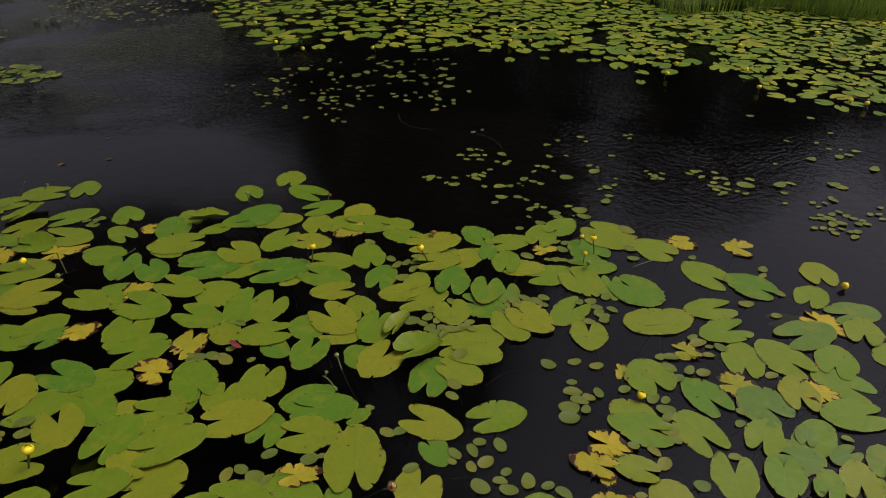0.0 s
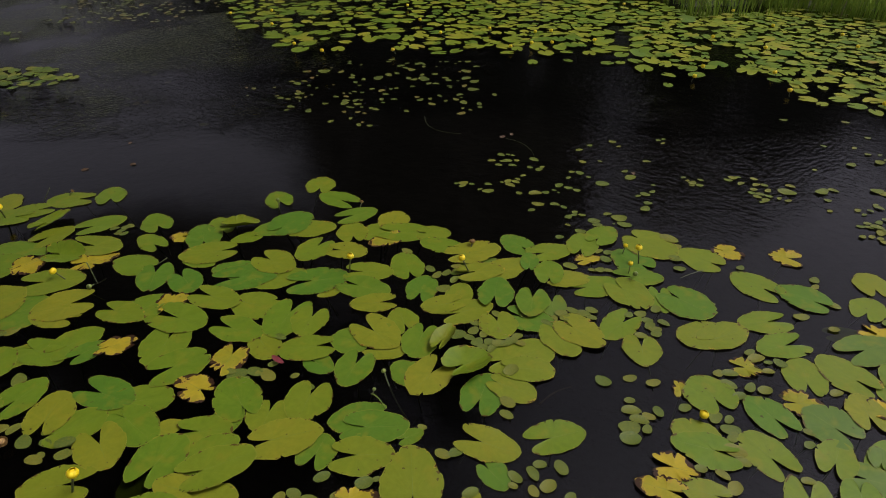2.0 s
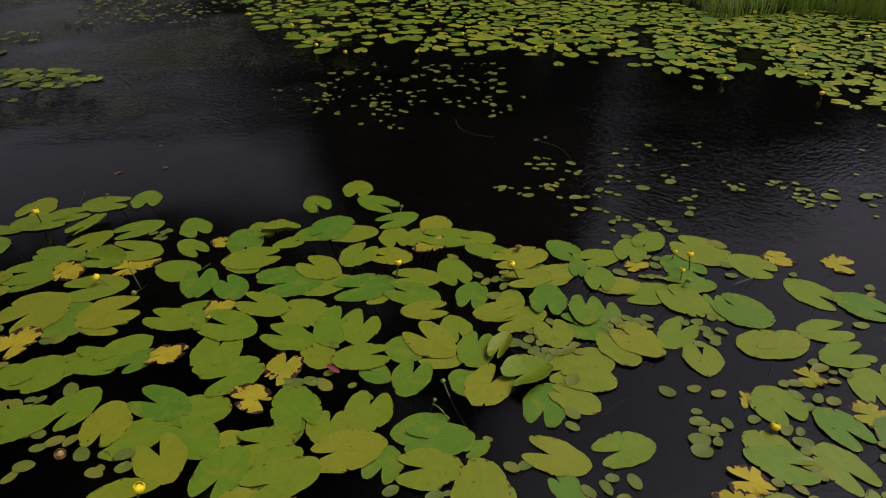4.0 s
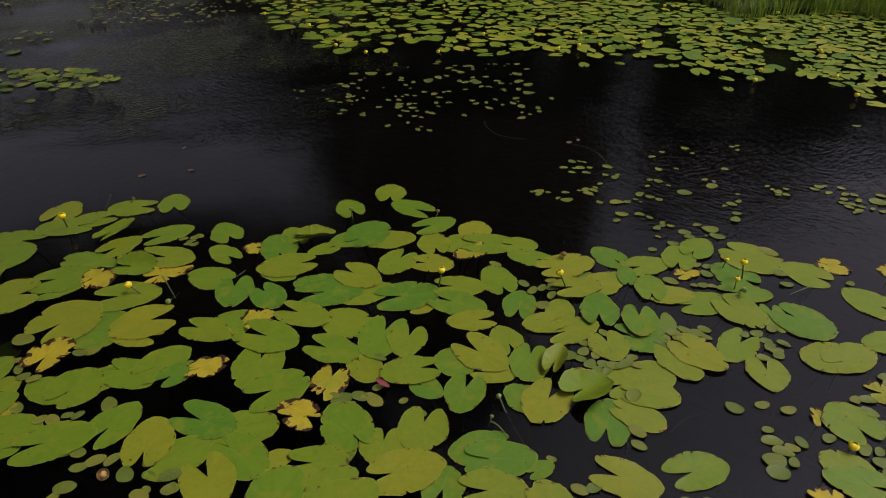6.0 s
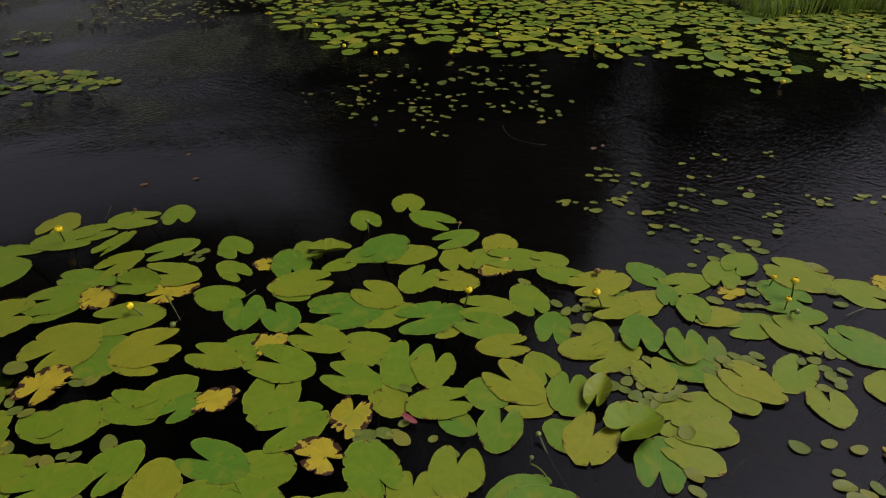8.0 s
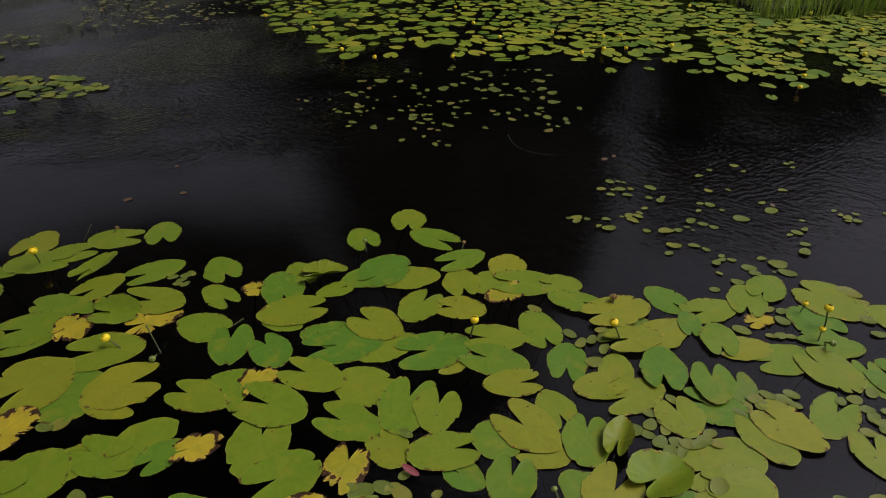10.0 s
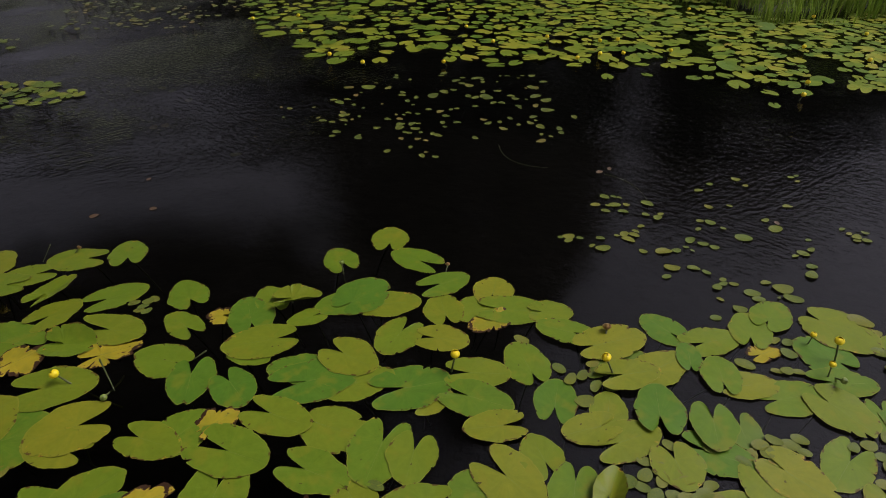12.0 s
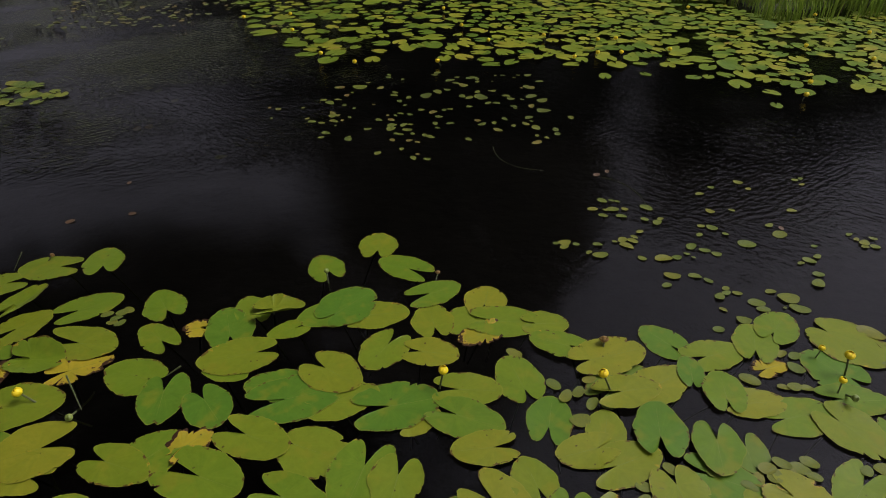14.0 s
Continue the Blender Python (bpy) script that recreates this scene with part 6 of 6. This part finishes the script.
lily_pad(1.025, 2.569, 0.302, 0.220, -171, 0.0040, "y", 0.00, 0.23, False, 0, 0.25)
lily_pad(0.707, 2.173, 0.117, 0.078, 79, 0.0040, "d", 0.00, 0.18, False, 0, 0.30)
lily_pad(0.717, 1.890, 0.225, 0.205, 126, 0.0040, "y", 0.00, 0.18, False, 0, 0.30)
lily_pad(0.507, 1.628, 0.091, 0.067, -80, 0.0040, "d", 0.00, 0.18, False, 0, 0.30)
lily_pad(0.494, 1.504, 0.174, 0.111, 12, 0.0040, "d", 0.00, 0.18, False, 0, 0.40)
lily_pad(1.734, 2.086, 0.270, 0.209, 140, 0.0040, "n", 0.00, 0.28, False, 0, 0.38)
lily_pad(1.556, 2.068, 0.182, 0.139, -27, 0.0073, "d", 0.00, 0.18, False, 0, 0.35)
lily_pad(1.208, 2.107, 0.193, 0.170, -11, 0.0040, "d", 0.00, 0.18, False, 0, 0.40)
lily_pad(1.404, 1.780, 0.246, 0.161, 41, 0.0040, "n", 0.00, 0.18, False, 0, 0.35)
lily_pad(1.287, 1.716, 0.203, 0.179, -18, 0.0073, "b", 0.00, 0.18, False, 0, 0.35)
lily_pad(1.527, 1.720, 0.153, 0.098, -157, 0.0073, "b", 0.00, 0.18, False, 0, 0.35)
lily_pad(1.645, 1.659, 0.187, 0.146, 67, 0.0040, "b", 0.00, 0.18, False, 0, 0.35)
lily_pad(1.536, 1.532, 0.148, 0.106, 51, 0.0040, "n", 0.00, 0.18, False, 0, 0.35)
lily_pad(1.820, 2.550, 0.238, 0.211, -47, 0.0040, "d", 0.00, 0.18, False, 0, 0.35)
lily_pad(-1.816, 1.885, 0.265, 0.207, -52, 0.0106, "y", 0.00, 0.38, False, 0, 0.42)
lily_pad(-1.542, 1.775, 0.274, 0.218, 69, 0.0205, "n", 0.00, 0.28, False, 0, 0.38)
# a shaded pad: set under the water so the tint gives its shadow's darkness
lily_pad(-1.608, 1.713, 0.168, 0.131, -72, -0.025, "g", 0.00, 0.18, True, 0, 0.35)
lily_pad(-1.378, 1.657, 0.198, 0.127, 164, 0.0238, "y", 0.00, 0.28, False, 0, 0.30)
lily_pad(-1.511, 1.570, 0.250, 0.160, 13, 0.0271, "n", 0.00, 0.28, False, 0, 0.40)
lily_pad(-1.334, 1.747, 0.314, 0.201, 26, 0.0271, "n", 0.00, 0.28, False, 0, 0.33)
lily_pad(-1.873, 1.689, 0.284, 0.201, -171, 0.0139, "y", 0.00, 0.28, False, 0, 0.42)
lily_pad(-1.740, 1.519, 0.177, 0.121, 173, 0.0040, "n", 0.00, 0.18, False, 0, 0.40)
lily_pad(-0.954, 1.521, 0.274, 0.182, -4, 0.0073, "n", 0.00, 0.18, False, 0, 0.40)
lily_pad(-1.091, 1.501, 0.144, 0.093, 15, 0.0106, "n", 0.00, 0.18, False, 0, 0.40)
lily_pad(-0.733, 1.830, 0.273, 0.201, 2, 0.0106, "y", 0.00, 0.28, False, 0, 0.42)
lily_pad(-0.498, 1.647, 0.328, 0.256, 94, 0.0139, "y", 0.00, 0.28, False, 0, 0.30)
lily_pad(-0.234, 1.583, 0.189, 0.200, -112, 0.0040, "y", 0.00, 0.38, False, 0, 0.38)
lily_pad(-0.218, 1.896, 0.280, 0.179, -22, 0.0073, "y", 0.00, 0.33, False, 0, 0.40)
lily_pad(0.076, 1.919, 0.270, 0.173, 16, 0.0040, "n", 0.00, 0.22, False, 0, 0.42)
lily_pad(0.993, 2.527, 0.289, 0.189, 24, 0.0073, "y", 0.00, 0.28, False, 0, 0.30)
lily_pad(0.843, 2.128, 0.229, 0.247, 105, 0.0073, "n", 0.00, 0.28, False, 0, 0.33)
lily_pad(0.738, 1.853, 0.280, 0.194, 161, 0.0073, "n", 0.00, 0.20, False, 0, 0.38)
lily_pad(0.543, 1.769, 0.187, 0.157, -16, 0.0106, "d", 0.00, 0.28, False, 0, 0.45)
lily_pad(0.484, 1.667, 0.203, 0.130, 159, 0.0139, "d", 0.00, 0.28, False, 0, 0.40)
lily_pad(0.658, 1.644, 0.198, 0.127, 159, 0.0139, "y", 0.00, 0.18, False, 0, 0.35)
lily_pad(0.212, 1.490, 0.142, 0.114, 14, 0.0040, "n", 0.00, 0.18, False, 0, 0.40)
lily_pad(1.059, 2.327, 0.154, 0.137, -14, 0.0040, "d", 0.00, 0.28, False, 0, 0.45)
lily_pad(1.307, 2.225, 0.251, 0.204, 74, 0.0040, "n", 0.00, 0.30, False, 0, 0.30)
lily_pad(1.539, 2.241, 0.292, 0.228, 125, 0.0073, "y", 0.00, 0.20, False, 0, 0.35)
lily_pad(1.739, 2.223, 0.239, 0.197, 58, 0.0073, "n", 0.00, 0.23, False, 0, 0.33)
lily_pad(1.475, 2.029, 0.216, 0.185, 82, 0.0106, "y", 0.00, 0.28, False, 0, 0.38)
lily_pad(1.295, 1.968, 0.242, 0.243, 126, 0.0073, "b", 0.00, 0.20, False, 0, 0.42)
lily_pad(1.060, 2.019, 0.247, 0.193, 119, 0.0073, "g", 0.00, 0.28, False, 0, 0.40)
lily_pad(0.958, 1.816, 0.247, 0.197, 117, 0.0040, "n", 0.00, 0.28, False, 0, 0.40)
lily_pad(1.705, 1.921, 0.287, 0.185, 180, 0.0106, "n", 0.00, 0.22, False, 0, 0.32)
lily_pad(1.202, 1.789, 0.207, 0.162, 53, 0.0106, "n", 0.00, 0.23, False, 0, 0.35)
lily_pad(1.386, 1.790, 0.118, 0.092, 61, 0.0106, "b", 0.00, 0.18, False, 0, 0.30)
lily_pad(1.225, 1.653, 0.206, 0.161, -112, 0.0139, "n", 0.00, 0.23, False, 0, 0.30)
lily_pad(1.023, 1.631, 0.239, 0.187, -106, 0.0040, "n", 0.00, 0.38, False, 0, 0.42)
lily_pad(1.492, 1.575, 0.202, 0.158, 66, 0.0106, "y", 0.00, 0.28, False, 0, 0.38)
lily_pad(1.349, 1.551, 0.163, 0.116, 55, 0.0172, "n", 0.00, 0.18, False, 0, 0.35)
lily_pad(0.731, 1.496, 0.172, 0.182, 67, 0.0040, "y", 0.00, 0.18, False, 0, 0.35)
lily_pad(1.331, 3.312, 0.193, 0.174, -34, 0.0040, "d", 0.00, 0.18, False, 0, 0.35)
lily_pad(1.682, 3.241, 0.188, 0.196, 157, 0.0040, "d", 0.00, 0.38, False, 0, 0.48)
lily_pad(1.412, 2.936, 0.308, 0.241, 130, 0.0040, "n", 0.00, 0.23, False, 0, 0.36)
lily_pad(1.636, 2.819, 0.292, 0.235, 139, 0.0073, "g", 0.00, 0.20, False, 0, 0.30)
lily_pad(2.035, 2.933, 0.230, 0.210, 80, 0.0040, "y", 0.00, 0.33, False, 0, 0.33)
lily_pad(1.874, 2.730, 0.230, 0.180, 47, 0.0040, "n", 0.00, 0.28, False, 0, 0.33)
lily_pad(1.310, 2.657, 0.287, 0.184, -173, 0.0040, "n", 0.00, 0.28, False, 0, 0.42)
lily_pad(1.320, 2.475, 0.283, 0.181, -165, 0.0073, "n", 0.00, 0.33, False, 0, 0.43)
lily_pad(1.641, 2.590, 0.202, 0.129, 0, -0.025, "n", 0.00, 0.18, True, 0, 0.30)
lily_pad(1.696, 2.440, 0.330, 0.211, 18, 0.0106, "b", 0.00, 0.24, False, 0, 0.43)
lily_pad(2.017, 2.604, 0.284, 0.189, 9, 0.0073, "b", 0.00, 0.23, False, 0, 0.40)
lily_pad(2.007, 2.447, 0.228, 0.192, 60, 0.0106, "y", 0.00, 0.30, False, 0, 0.38)
lily_pad(2.081, 2.282, 0.214, 0.201, -177, 0.0040, "n", 0.00, 0.18, False, 0, 0.40)
lily_pad(-1.524, 3.938, 0.243, 0.199, 116, 0.0040, "n", 0.00, 0.33, False, 0, 0.38)
lily_pad(-1.276, 4.127, 0.247, 0.220, 86, 0.0040, "y", 0.00, 0.38, False, 0, 0.30)
lily_pad(-1.100, 3.952, 0.315, 0.203, 150, 0.0040, "n", 0.00, 0.26, False, 0, 0.42)
lily_pad(-1.103, 1.900, 0.313, 0.212, 17, 0.0172, "y", 0.00, 0.25, False, 0, 0.30)
lily_pad(-1.739, 3.311, 0.351, 0.230, -165, 0.0139, "y", 0.00, 0.25, False, 0, 0.28)
lily_pad(-1.878, 3.217, 0.208, 0.133, -16, 0.0073, "n", 0.00, 0.10, False, 0, 0.30)
for spare in list(bpy.data.meshes):
    if spare.users == 0:
        bpy.data.meshes.remove(spare)
